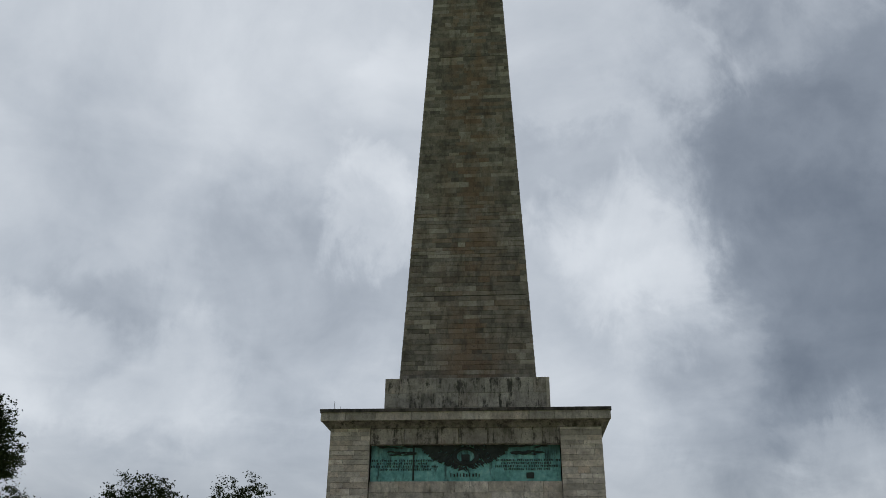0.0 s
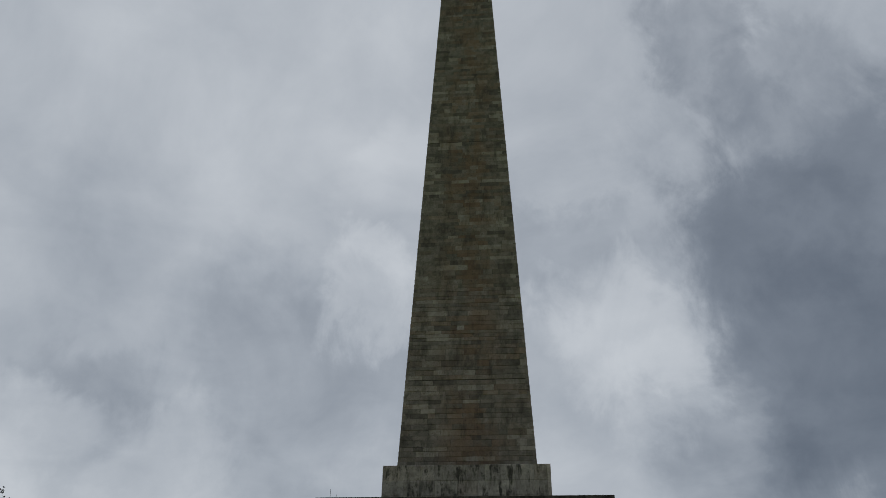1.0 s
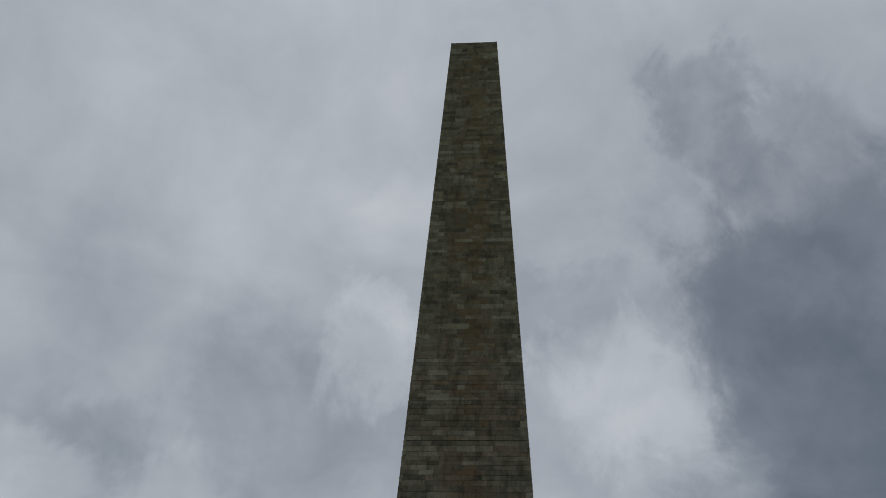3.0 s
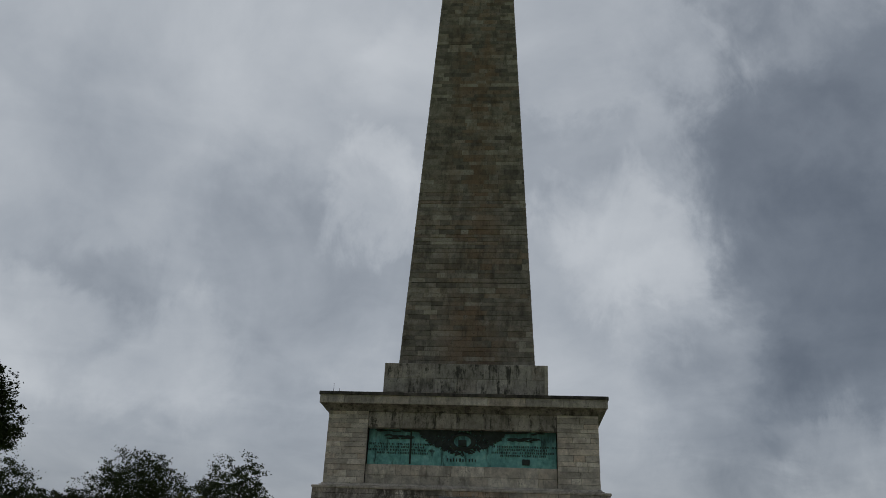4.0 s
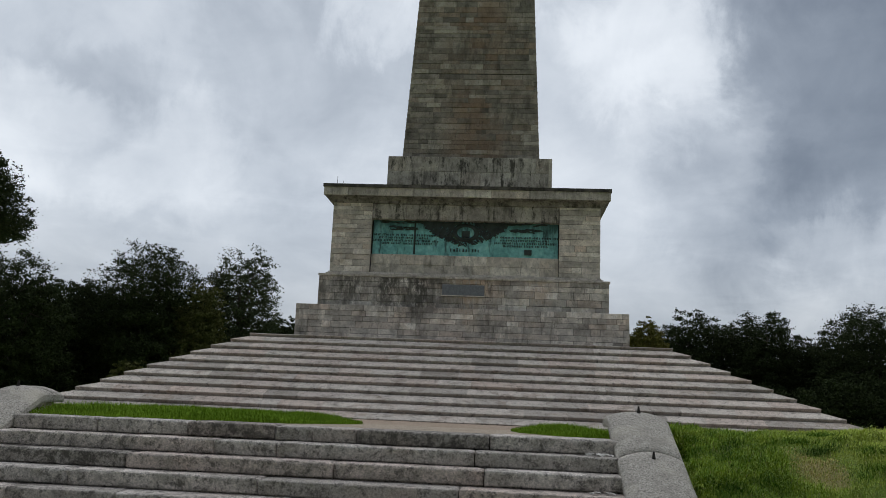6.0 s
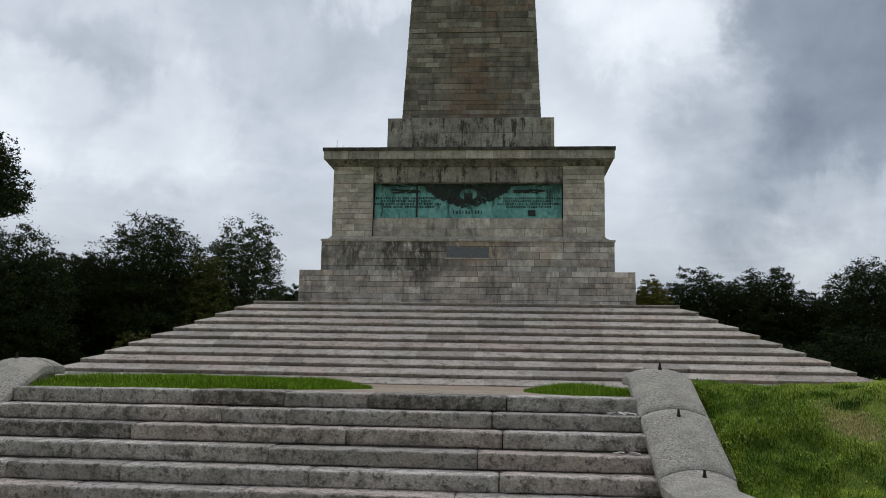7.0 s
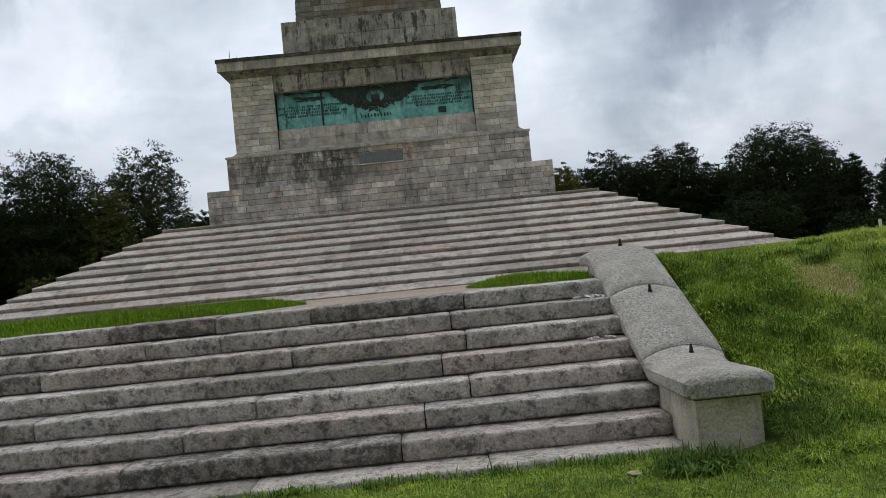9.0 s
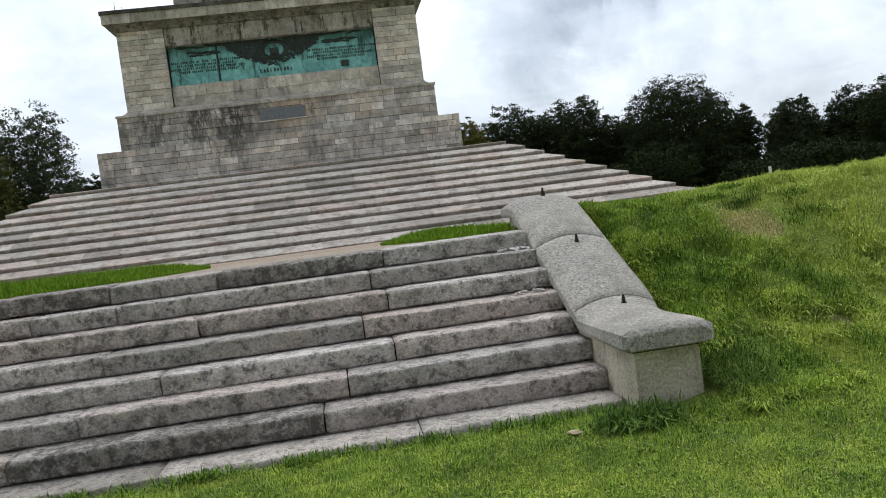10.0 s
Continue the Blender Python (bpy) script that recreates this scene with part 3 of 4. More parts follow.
# die of the pedestal: piers at the corners, recessed bay with a frieze above the bronze
BAY = 5.36
BR0, BR1 = 8.64, 10.64
bm = bmesh.new()
frustum(bm, DADO - 0.66, P1Z, DADO - 0.66, DZ1 + 0.3)
for sx, sy in ((-1, -1), (1, -1), (1, 1), (-1, 1)):
    xs, ys = sorted((sx * BAY + sx * 0.03, sx * (DADO - 0.035))), sorted((sy * BAY + sy * 0.03, sy * (DADO - 0.035)))
    box(bm, xs[0], xs[1], ys[0], ys[1], P1Z, DZ1 + 0.3)
die = part("die", bm, MORTAR, monument)
Y_FRONT = -DADO
for sx in (-1, 1):
    lo, hi = sorted((sx * BAY, sx * DADO))
    lay(die, "stone", stone_pale, courses(P1Z + 0.22, DZ1 + 0.1, 0.285, lambda z: lo, lambda z: hi, (0.5, 1.5), 20 + sx), lambda z: Y_FRONT, joint=0.012)
lay(die, "stone", stone_dark, courses(BR1, DZ1 + 0.1, 0.98, lambda z: -BAY, lambda z: BAY, (1.1, 2.0), 23), lambda z: Y_FRONT + 0.06, joint=0.006, depth=0.55)
lay(die, "stone", stone_even, courses(P1Z + 0.2, BR0, 0.56, lambda z: -BAY, lambda z: BAY, (0.9, 2.0), 24), lambda z: Y_FRONT + 0.34, joint=0.005, depth=0.35)
full = lambda s: courses(P1Z + 0.36, DZ1 + 0.1, 0.36, lambda z: -DADO, lambda z: DADO, (0.7, 1.5), s)
lay_joined(die, "side_stone", STONE_ALL, [(t, lambda z: -DADO, full(60 + t)) for t in (1, 2, 3)])

bm = bmesh.new()
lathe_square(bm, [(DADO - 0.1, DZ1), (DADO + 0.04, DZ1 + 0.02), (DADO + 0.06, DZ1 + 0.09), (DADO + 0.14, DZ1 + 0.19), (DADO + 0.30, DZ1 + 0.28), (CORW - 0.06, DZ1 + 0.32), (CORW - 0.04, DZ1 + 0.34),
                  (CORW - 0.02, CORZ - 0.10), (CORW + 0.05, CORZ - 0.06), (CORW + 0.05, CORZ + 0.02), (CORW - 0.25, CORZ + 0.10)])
cornice = part("cornice", bm, STONE_COVE, monument, "jutting stained granite cornice, cove tinted dark for shade")
edge = courses(DZ1 + 0.35, CORZ - 0.10, 0.6, lambda z: -CORW, lambda z: CORW, (1.3, 2.4), 31)
lay(cornice, "stone", stone_cornice, edge, lambda z: -CORW - 0.012, joint=0.008, depth=0.3)
cap = courses(CORZ - 0.14, CORZ + 0.06, 0.2, lambda z: -CORW - 0.06, lambda z: CORW + 0.06, (1.6, 2.6), 32)
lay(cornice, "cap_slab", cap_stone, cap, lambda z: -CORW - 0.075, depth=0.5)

bm = bmesh.new()
frustum(bm, BLKW - 0.03, CORZ - 0.1, BLKW - 0.03, BLKZ - 0.01)
blk = part("base_block", bm, MORTAR, monument, "dark water-stained granite base block under the shaft")
lay(blk, "stone", stone_dark, courses(CORZ + 0.1, BLKZ, 0.86, lambda z: -BLKW, lambda z: BLKW, (0.7, 1.9), 33), lambda z: -BLKW, joint=0.005)
lay_joined(blk, "side_stone", STONE_ALL, [(t, lambda z: -BLKW, courses(CORZ + 0.1, BLKZ, 1.3, lambda z: -BLKW, lambda z: BLKW, (0.9, 1.6), 34 + t)) for t in (1, 2, 3)])


def half_at(z):
    return OBW + (TOPW - OBW) * (z - BLKZ) / (TOPZ - BLKZ)


bm = bmesh.new()
frustum(bm, OBW - 0.035, BLKZ - 0.05, TOPW - 0.035, TOPZ - 0.02)
shaft = part("shaft", bm, MORTAR, monument, "tapering granite shaft with ochre stains")
slope = math.atan((OBW - TOPW) / (TOPZ - BLKZ))
joints = (BLKZ, 21.10, 35.9 + 5.6, TOPZ)
near_blocks, far_blocks = [], []
for i, (a, b) in enumerate(zip(joints, joints[1:])):
    for q in courses(a, b - 0.05, 0.335, lambda z: -half_at(z), half_at, (0.45, 1.7), 70 + i):
        (near_blocks if q[2] < 28.0 else far_blocks).append(q)
lay(shaft, "stone", stone_shaft, near_blocks, lambda z: -half_at(z), -slope, joint=0.009)
sides = [(0, lambda z: -half_at(z), far_blocks)]
for t in (1, 2, 3):
    sides.append((t, lambda z: -half_at(z), courses(BLKZ, TOPZ, 0.335, lambda z: -half_at(z), half_at, (0.6, 1.9), 90 + t)))
lay_joined(shaft, "upper_stone", STONE_SHAFT_ALL, sides, tilt=slope)

# bronze relief panel
panel = thing("bronze_panel", "green verdigris bronze panel with dark eagle relief and raised inscription", "relief panel")
YB = Y_FRONT + 0.48
bm = bmesh.new()
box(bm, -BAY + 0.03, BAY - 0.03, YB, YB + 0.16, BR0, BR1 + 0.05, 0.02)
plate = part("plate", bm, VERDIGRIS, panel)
bm = bmesh.new()
r = random.Random(3)
for i in range(760):
    u = r.uniform(-1, 1)
    cx = u * 2.35
    drop = 0.16 + 1.24 * (1 - abs(u)) ** 0.62
    z = BR1 - r.uniform(0, drop)
    ln, wd = r.uniform(0.16, 0.40), r.uniform(0.05, 0.11)
    if ((cx - 0.05) / 0.84) ** 2 + ((z - 10.02) / 0.56) ** 2 < 1:
        continue
    m = Matrix.LocRotScale((cx, YB - 0.03, z), Euler((0, r.uniform(0.2, 1.3) * (1 if u < 0 else -1) + math.pi / 2, 0)), (ln, 0.06, wd))
    bmesh.ops.create_icosphere(bm, subdivisions=1, radius=0.6, matrix=m)
tagged(part("wreath_relief", bm, DARK_BRONZE, panel, "dark leafy relief of spread wings"), kind="stuff")
bm = bmesh.new()
for i in range(36):
    a, b = 2 * math.pi * i / 36, 2 * math.pi * (i + 1) / 36
    ring = []
    for t in (a, b):
        for ra, y in ((0.34, -0.04), (0.44, -0.12), (0.54, -0.04)):
            ring.append(bm.verts.new((0.05 + math.cos(t) * ra * 1.45, YB + y, 10.02 + math.sin(t) * ra)))
    bm.faces.new((ring[0], ring[1], ring[4], ring[3]))
    bm.faces.new((ring[1], ring[2], ring[5], ring[4]))
part("ring", bm, DARK_BRONZE, panel, "dark bronze ring of the emblem")
bm = bmesh.new()
box(bm, -0.18, 0.28, YB - 0.1, YB, 9.75, 10.12, 0.03)
box(bm, -0.30, 0.40, YB - 0.08, YB, 9.62, 9.74, 0.03)
part("emblem", bm, DARK_BRONZE, panel)
for cx in (-3.55, 3.45):
    bm = bmesh.new()
    for _ in range(46):
        u = r.uniform(-1, 1)
        z = r.choice((10.58, 10.55, 10.26, 10.16)) + r.uniform(-0.05, 0.05)
        wide = 1.25 if z > 10.4 else 0.85
        m = Matrix.LocRotScale((cx + u * wide, YB - 0.03, z), Euler((0, r.uniform(-0.16, 0.16), 0)), (r.uniform(0.2, 0.5), 0.07, r.uniform(0.05, 0.09)))
        bmesh.ops.create_icosphere(bm, subdivisions=1, radius=0.6, matrix=m)
    part("wing_bar", bm, DARK_BRONZE, panel)
    for row in range(4):
        z = 9.80 - row * 0.165
        half = (1.70, 1.42, 1.74, 1.25)[row]
        bm = bmesh.new()
        x = cx - half
        while x < cx + half:
            e = x + r.uniform(0.14, 0.62)
            k = x
            while k < e:
                tall, wide = r.uniform(0.09, 0.13), r.uniform(0.032, 0.046)
                box(bm, k, k + wide, YB - 0.035, YB + 0.01, z - 0.055, z - 0.055 + tall)
                if r.random() < 0.7:
                    bar = z + r.uniform(-0.045, 0.04)
                    box(bm, k + wide, k + 0.066, YB - 0.03, YB + 0.01, bar, bar + 0.034)
                k += r.uniform(0.085, 0.105)
            x = e + 0.10
        tagged(part("inscription_line", bm, DARK_BRONZE, panel), kind="stuff")
for i in range(10):
    x = -0.80 + i * 0.175
    bm = bmesh.new()
    box(bm, x, x + (0.05, 0.09, 0.07)[i % 3], YB - 0.04, YB + 0.01, 8.90, 8.90 + (0.19, 0.15, 0.22, 0.17)[i % 4])
    part("letter_bar", bm, DARK_BRONZE, panel)
bm = bmesh.new()
box(bm, 3.42, 3.84, YB - 0.07, YB, 8.80, 9.12, 0.02)
part("small_plate", bm, DARK_BRONZE, panel, "small dark square plate")
bm = bmesh.new()
box(bm, -2.94, -2.84, YB - 0.04, YB, 8.70, BR1, 0.02)
part("seam_strip", bm, DARK_BRONZE, panel)

plaque = thing("slate_plaque", "dark grey slate plaque set in the granite plinth", "plaque")
bm = bmesh.new()
box(bm, -1.10, 1.26, -P1W - 0.03, -P1W + 0.1, 6.27, 6.86, 0.015)
part("plate", bm, SLATE, plaque)
bm = bmesh.new()
box(bm, -1.16, 1.32, -P1W - 0.045, -P1W + 0.1, 6.20, 6.265, 0.01)
part("sill", bm, STONE_PALE, plaque, "pale stone sill")


def rod(at, height, label):
    bm = bmesh.new()
    bmesh.ops.create_cone(bm, segments=8, radius1=0.016, radius2=0.009, depth=height, cap_ends=True, matrix=Matrix.Translation((0, 0, height / 2)))
    bmesh.ops.create_cone(bm, segments=8, radius1=0.07, radius2=0.05, depth=0.06, cap_ends=True, matrix=Matrix.Translation((0, 0, 0.03)))
    ob = part("lightning_rod", bm, IRON)
    ob.location = at
    tagged(ob, label, "lightning rod")


rod((-7.57, -7.5, CORZ + 0.08), 0.62, "thin dark metal rod on the cornice")
rod((-7.2, -7.6, CORZ + 0.08), 0.30, "short dark metal rod on the cornice")
rod((-0.05, 0.0, TOPZ - 0.03), 1.9, "thin dark lightning rod on top of the obelisk")

# ---- lower flight of stairs ----
stairs = thing("stone_stairs", "wide flight of seven worn granite stairs with dark stains", "stairs")
CUTS = [[-2.7, -1.49, -0.34, 0.71, 2.40], [-2.2, -1.0, -0.21, 2.23], [-1.95, 0.58, 2.36], [-2.48, -0.21, 2.09], [-3.0, -1.73, 0.33, 2.33], [-2.1, -0.27, 1.89], [-2.6, -0.71, 1.67], [-1.6, 0.45, 2.40]]
BLACKENED = {(0, 0.71), (0, -1.49), (2, STAIR_X0), (6, -0.71)}  # slabs dark with lichen
for k in range(8):
    z, y = HEAD_Z - RISER * k, STAIR_Y - TREAD * k - (0.04 if k == 7 else 0.0)
    cuts = [STAIR_X0] + CUTS[k] + [STAIR_X1 + 0.05]
    for a, b in zip(cuts, cuts[1:]):
        r = random.Random(k * 31 + round(a * 10))
        back = STAIR_Y - TREAD * k + TREAD + 0.20
        prof = [(back, z - RISER - 0.05), (y + 0.075, z - RISER - 0.05), (y + 0.065, z - RISER + 0.010), (y + 0.016, z - RISER + 0.016), (y + 0.010, z - RISER + 0.035), (y + 0.004, z - RISER * 0.5), (y + 0.001, z - 0.045), (y + 0.001, z - 0.024), (y + 0.007, z - 0.009), (y + 0.020, z - 0.002), (y + 0.04, z), (y + 0.10, z), (back, z + 0.004)]
        seg = max(3, round((b - a) / 0.07))
        vs, fs = [], []
        dz, dy = r.uniform(-0.006, 0.006), r.uniform(-0.012, 0.012)
        for i in range(seg + 1):
            x = a + 0.006 + (b - a - 0.012) * i / seg
            endy = 0.014 if i in (0, seg) else 0.0
            wob = noise.noise((x * 1.7, k * 3.1, 2.0)) * 0.012
            for j, (py, pz) in enumerate(prof):
                f = 1.0 if 2 < j < 12 else 0.0
                vs.append((x, py + f * (dy + wob + endy + noise.noise((x * 7, k + j * 0.7, 0)) * 0.011 + noise.noise((x * 21, k + j * 0.9, 3)) * 0.006), pz + dz + f * (noise.noise((x * 5, k * 2 + j * 0.5, 9)) * 0.009 + noise.noise((x * 19, k + j * 0.4, 6)) * 0.004) - (endy * 0.5 if j > 7 else 0)))
        m = len(prof)
        for i in range(seg):
            for j in range(m - 1):
                fs.append((i * m + j, i * m + j + 1, (i + 1) * m + j + 1, (i + 1) * m + j))
        fs += [tuple(range(m))[::-1], tuple(seg * m + j for j in range(m))]
        part("stair_slab", mesh_of("stair_slab", vs, fs, FLIGHT_DARK if (k, a) in BLACKENED else FOOT_SLAB if k == 7 else FLIGHT, True), parent=stairs)
bm = bmesh.new()
for k in range(8):
    box(bm, STAIR_X0 + 0.02, STAIR_X1, STAIR_Y - TREAD * k + 0.09, STAIR_Y + 0.35, -RISER * (k + 1) - 0.3, -RISER * k - 0.012)
part("footing", bm, MORTAR, stairs)


# ---- cheek walls beside the stairs ----
def coping_z(y):
    """Underside of the coping along the flight."""
    if y > -41.75:
        return 0.16
    line = 0.16 + (y + 41.75) * 0.475
    flare = -0.885
    return max(line, flare) if y > -44.0 else flare + 0.0 * y


def cheek_wall(x_in, x_top, x_front):
    """The pair differ by the side on which the flight lies; x_in faces the flight."""
    ob = thing("stair_cheek_wall", "low sloping cheek wall of pale stone with speckled granite coping", "stair wall", "cheek walls of the stairs")
    s = 1 if x_top > x_in else -1
    a, b = x_in + s * 0.06, x_front - s * 0.05
    ys = [-41.35 - 0.1 * i for i in range(38)]
    bm = bmesh.new()
    rows = [[bm.verts.new((x, y, z)) for x, z in ((a, -1.75), (a, coping_z(y) + 0.02), (b, coping_z(y) + 0.02), (b, -1.75))] for y in ys]
    for p, q in zip(rows, rows[1:]):
        for i in range(4):
            bm.faces.new((p[i], p[(i + 1) % 4], q[(i + 1) % 4], q[i]))
    bm.faces.new(rows[0])
    bm.faces.new(rows[-1][::-1])
    part("wall", bm, CHEEK, ob)
    bm = bmesh.new()
    lo, hi = sorted((a - s * 0.006, b + s * 0.006))
    box(bm, lo, hi, -45.058, -44.15, -0.905, -0.872, 0.004)
    part("bed_joint", bm, MORTAR, ob, "dark mortar joint under the coping")
    spans = [(-41.22, -41.50), (-41.50, -42.68), (-42.68, -43.82), (-43.82, -45.16)]
    for n, (y0, y1) in enumerate(spans):
        bm = bmesh.new()
        rows = []
        steps = 3 if n == 0 else 12
        for i in range(steps + 1):
            y = y0 - 0.006 + (y1 - y0 + 0.012) * i / steps
            last = n == 3 and i >= steps - 1
            if last:
                y = y1 + (0.045 if i == steps - 1 else 0.0)
            tuck = 0.035 if last and i == steps else 0.0
            z = coping_z(y) + tuck * 0.5
            flare = smooth(-44.2, -45.1, y)
            grow = 0.03 * flare
            thick = 0.135 + 0.03 * flare - 0.02 * (i == 0 and n == 0)
            edge_drop = 0.012 if i == 0 or (i == steps and n < 3) else 0.0
            x_out = x_top - s * 0.03 + (x_front + s * 0.04 - x_top + s * 0.03) * smooth(-43.6, -44.4, y) - s * 0.035 * smooth(-44.85, -45.16, y)
            thick -= tuck * 1.9
            grow -= tuck
            ring = [(x_in, z), (x_in - s * (0.012 + grow), z + 0.03), (x_in - s * (0.008 + grow), z + thick - 0.03)]
            for q in range(7):
                u = q / 6
                ring.append((x_in + s * 0.02 + (x_out - x_in - s * 0.04) * u, z + thick - edge_drop + (0.085 - 0.065 * flare) * math.sin(math.pi * u) ** 0.8))
            ring += [(x_out + s * (0.008 + grow), z + thick - 0.03), (x_out + s * (0.012 + grow), z + 0.03), (x_out, z)]
            rows.append([bm.verts.new((x, y + noise.noise((x * 3, y * 3, 1)) * 0.004, zz + noise.noise((x * 6, y * 6, 4)) * 0.004)) for x, zz in ring])
        m = len(rows[0])
        for p, q in zip(rows, rows[1:]):
            for i in range(m):
                f = bm.faces.new((p[i], p[(i + 1) % m], q[(i + 1) % m], q[i]))
                f.smooth = 2 < i < m - 4
        bm.faces.new(rows[0])
        bm.faces.new(rows[-1][::-1])
        part("coping", bm, COPING, ob)
    for y in (-41.75, -42.85, -44.02):
        bm = bmesh.new()
        bmesh.ops.create_cone(bm, segments=8, radius1=0.021, radius2=0.011, depth=0.078, cap_ends=True, matrix=Matrix.Translation((0, 0, 0.039)))
        bmesh.ops.create_cone(bm, segments=8, radius1=0.027, radius2=0.024, depth=0.03, cap_ends=True)
        pin = part("iron_pin", bm, IRON, ob, "rusty black iron pin")
        pin.location = (x_in + s * 0.395, y, coping_z(y) + 0.215)
    return ob


cheek_wall(3.94, 4.73, 4.56)
cheek_wall(-3.84, -4.63, -4.46)

# ---- litter on the stairs ----
for i, (x, y, z, s) in enumerate([(3.72, STAIR_Y - 0.16, -RISER, 0.10), (3.84, STAIR_Y - 0.14, -RISER, 0.08), (3.60, STAIR_Y - 0.15, -RISER, 0.06), (3.78, STAIR_Y - 2 * TREAD - 0.17, -3 * RISER, 0.07), (3.62, STAIR_Y - 2 * TREAD - 0.15, -3 * RISER, 0.06)]):
    r = random.Random(i)
    bm = bmesh.new()
    for _ in range(3):
        turn = Matrix.Translation((r.uniform(-s, s) * 0.5, r.uniform(-s, s) * 0.3, r.uniform(0.0, 0.012))) @ Matrix.Rotation(r.uniform(0, 6.28), 4, "Z") @ Matrix.Rotation(r.uniform(-0.35, 0.35), 4, "X")
        g = bmesh.ops.create_grid(bm, x_segments=5, y_segments=4, size=s * r.uniform(0.28, 0.48), matrix=turn)
        for v in g["verts"]:
            v.co.z = max(-0.008, v.co.z + r.uniform(-0.010, 0.016))
            v.co.x *= 1.25
    bmesh.ops.solidify(bm, geom=bm.faces[:], thickness=0.002)
    ob = part("litter", bm, PAPER)
    ob.location = (x, y, z + HEAD_Z + 0.012)
    tagged(ob, "crumpled scrap of pale paper litter on a stair", "litter", "litter on the stairs")


# ---- trees ----
def limb(bm, p, q, r0, r1, n=7):
    d = (q - p).normalized()
    u = d.orthogonal().normalized()
    v = d.cross(u)
    a = [bm.verts.new(p + (u * math.cos(t) + v * math.sin(t)) * r0) for t in (2 * math.pi * i / n for i in range(n))]
    b = [bm.verts.new(q + (u * math.cos(t) + v * math.sin(t)) * r1) for t in (2 * math.pi * i / n for i in range(n))]
    for i in range(n):
        bm.faces.new((a[i], a[(i + 1) % n], b[(i + 1) % n], b[i]))


def leaf_sprays(seed, bottom, height, radius, count, leaves, size, gaps, inner):
    """Small sprays of leaves filling an uneven dome; returns vertices, faces and the middles of the sprays."""
    r = random.Random(seed)
    g = np.random.default_rng(seed)
    mid = bottom + (height - bottom) * 0.40
    spots = []
    while len(spots) < count:
        d = Vector((r.gauss(0, 1), r.gauss(0, 1), r.gauss(0, 1))).normalized()
        key = d + Vector((seed * 3.7, 0, 0))
        swell = 0.92 + 0.32 * noise.noise(key * 1.5) + 0.22 * noise.noise(key * 3.6) + 0.09 * noise.noise(key * 9.0)
        reach = r.uniform(0.10, 1.0) ** 0.42 * min(1.0, swell)
        flat = math.hypot(d.x, d.y) ** 0.75 / max(1e-3, math.hypot(d.x, d.y))
        c = Vector((d.x * flat * radius, d.y * flat * radius, d.z * (height - mid if d.z > 0 else mid - bottom))) * reach
        c.z += mid
        if noise.noise(c * (2.6 / radius) + Vector((seed, 0, 5))) < gaps and r.random() > 0.12:
            continue
        spots.append(c)
    c = np.array(spots)
    spread = (radius * g.uniform(0.03, 0.07, count)).repeat(leaves)[:, None]
    c = c.repeat(leaves, 0) + g.normal(size=(count * leaves, 3)) * spread * [1.0, 1.0, 0.55]
    s = size * g.uniform(0.5, 1.3, len(c))
    if inner:  # the shaded middle of the crown
        k = g.normal(size=(inner, 3))
        k *= (g.random(inner) ** 0.4 / np.linalg.norm(k, axis=1))[:, None]
        k = k * [radius * 0.62, radius * 0.62, (height - bottom) * 0.34] + [0, 0, bottom + (height - bottom) * 0.42]
        c, s = np.concatenate([c, k]), np.concatenate([s, size * g.uniform(2.0, 4.0, inner)])
    n = len(c)
    u = g.normal(size=(n, 3)) * [1, 1, 0.6]
    u /= np.linalg.norm(u, axis=1)[:, None]
    v = np.cross(u, g.normal(size=(n, 3)))
    v /= np.linalg.norm(v, axis=1)[:, None]
    s = s[:, None]
    vs = np.stack([c - u * s * 0.5 - v * s * 0.3, c + u * s * 0.5 - v * s * 0.22, c + v * s * 0.5], 1).reshape(-1, 3)
    return vs.tolist(), np.arange(n * 3).reshape(-1, 3).tolist(), spots


def tree(az, dist, height, radius, seed, leaf=LEAF, low=0.22, dense=1.0, gaps=-0.34, size=0.225, inner=650, label="tall dark green broadleaved tree at the lawn's edge"):
    r = random.Random(seed)
    base = Vector((2.4, -52.0, 0)) + Vector((math.sin(radians(az)), math.cos(radians(az)), 0)) * dist
    base.z = ground_z(base.x, base.y) - 0.05
    ob = thing("tree", label, "tree", "trees round the monument", at=base)
    vs, fs, spots = leaf_sprays(seed, height * low, height, radius, int(1900 * dense), 32, size, gaps, inner)
    part("crown", mesh_of("crown", vs, fs, leaf), parent=ob)
    bm = bmesh.new()
    tr = height * 0.022
    fork = Vector((r.uniform(-0.3, 0.3), r.uniform(-0.3, 0.3), height * 0.3))
    top = Vector((r.uniform(-0.6, 0.6), r.uniform(-0.6, 0.6), height * 0.72))
    limb(bm, Vector((0, 0, -0.4)), fork, tr * 1.35, tr)
    limb(bm, fork, top, tr, tr * 0.35)
    for i in range(16):
        end = spots[i * 7]
        s = fork.lerp(top, r.uniform(0.0, 0.8))
        s.z = min(s.z, end.z + 0.3)
        knee = s.lerp(end, 0.55) + Vector((0, 0, 0.05 * height))
        limb(bm, s, knee, tr * 0.45, tr * 0.25, 5)
        limb(bm, knee, end, tr * 0.25, tr * 0.07, 5)
        for q in spots[i * 7 + 1:i * 7 + 5]:
            if (q - knee).length < radius * 0.9:
                limb(bm, knee, q, tr * 0.13, tr * 0.05, 4)
    part("trunk", bm, BARK, ob)
    return ob


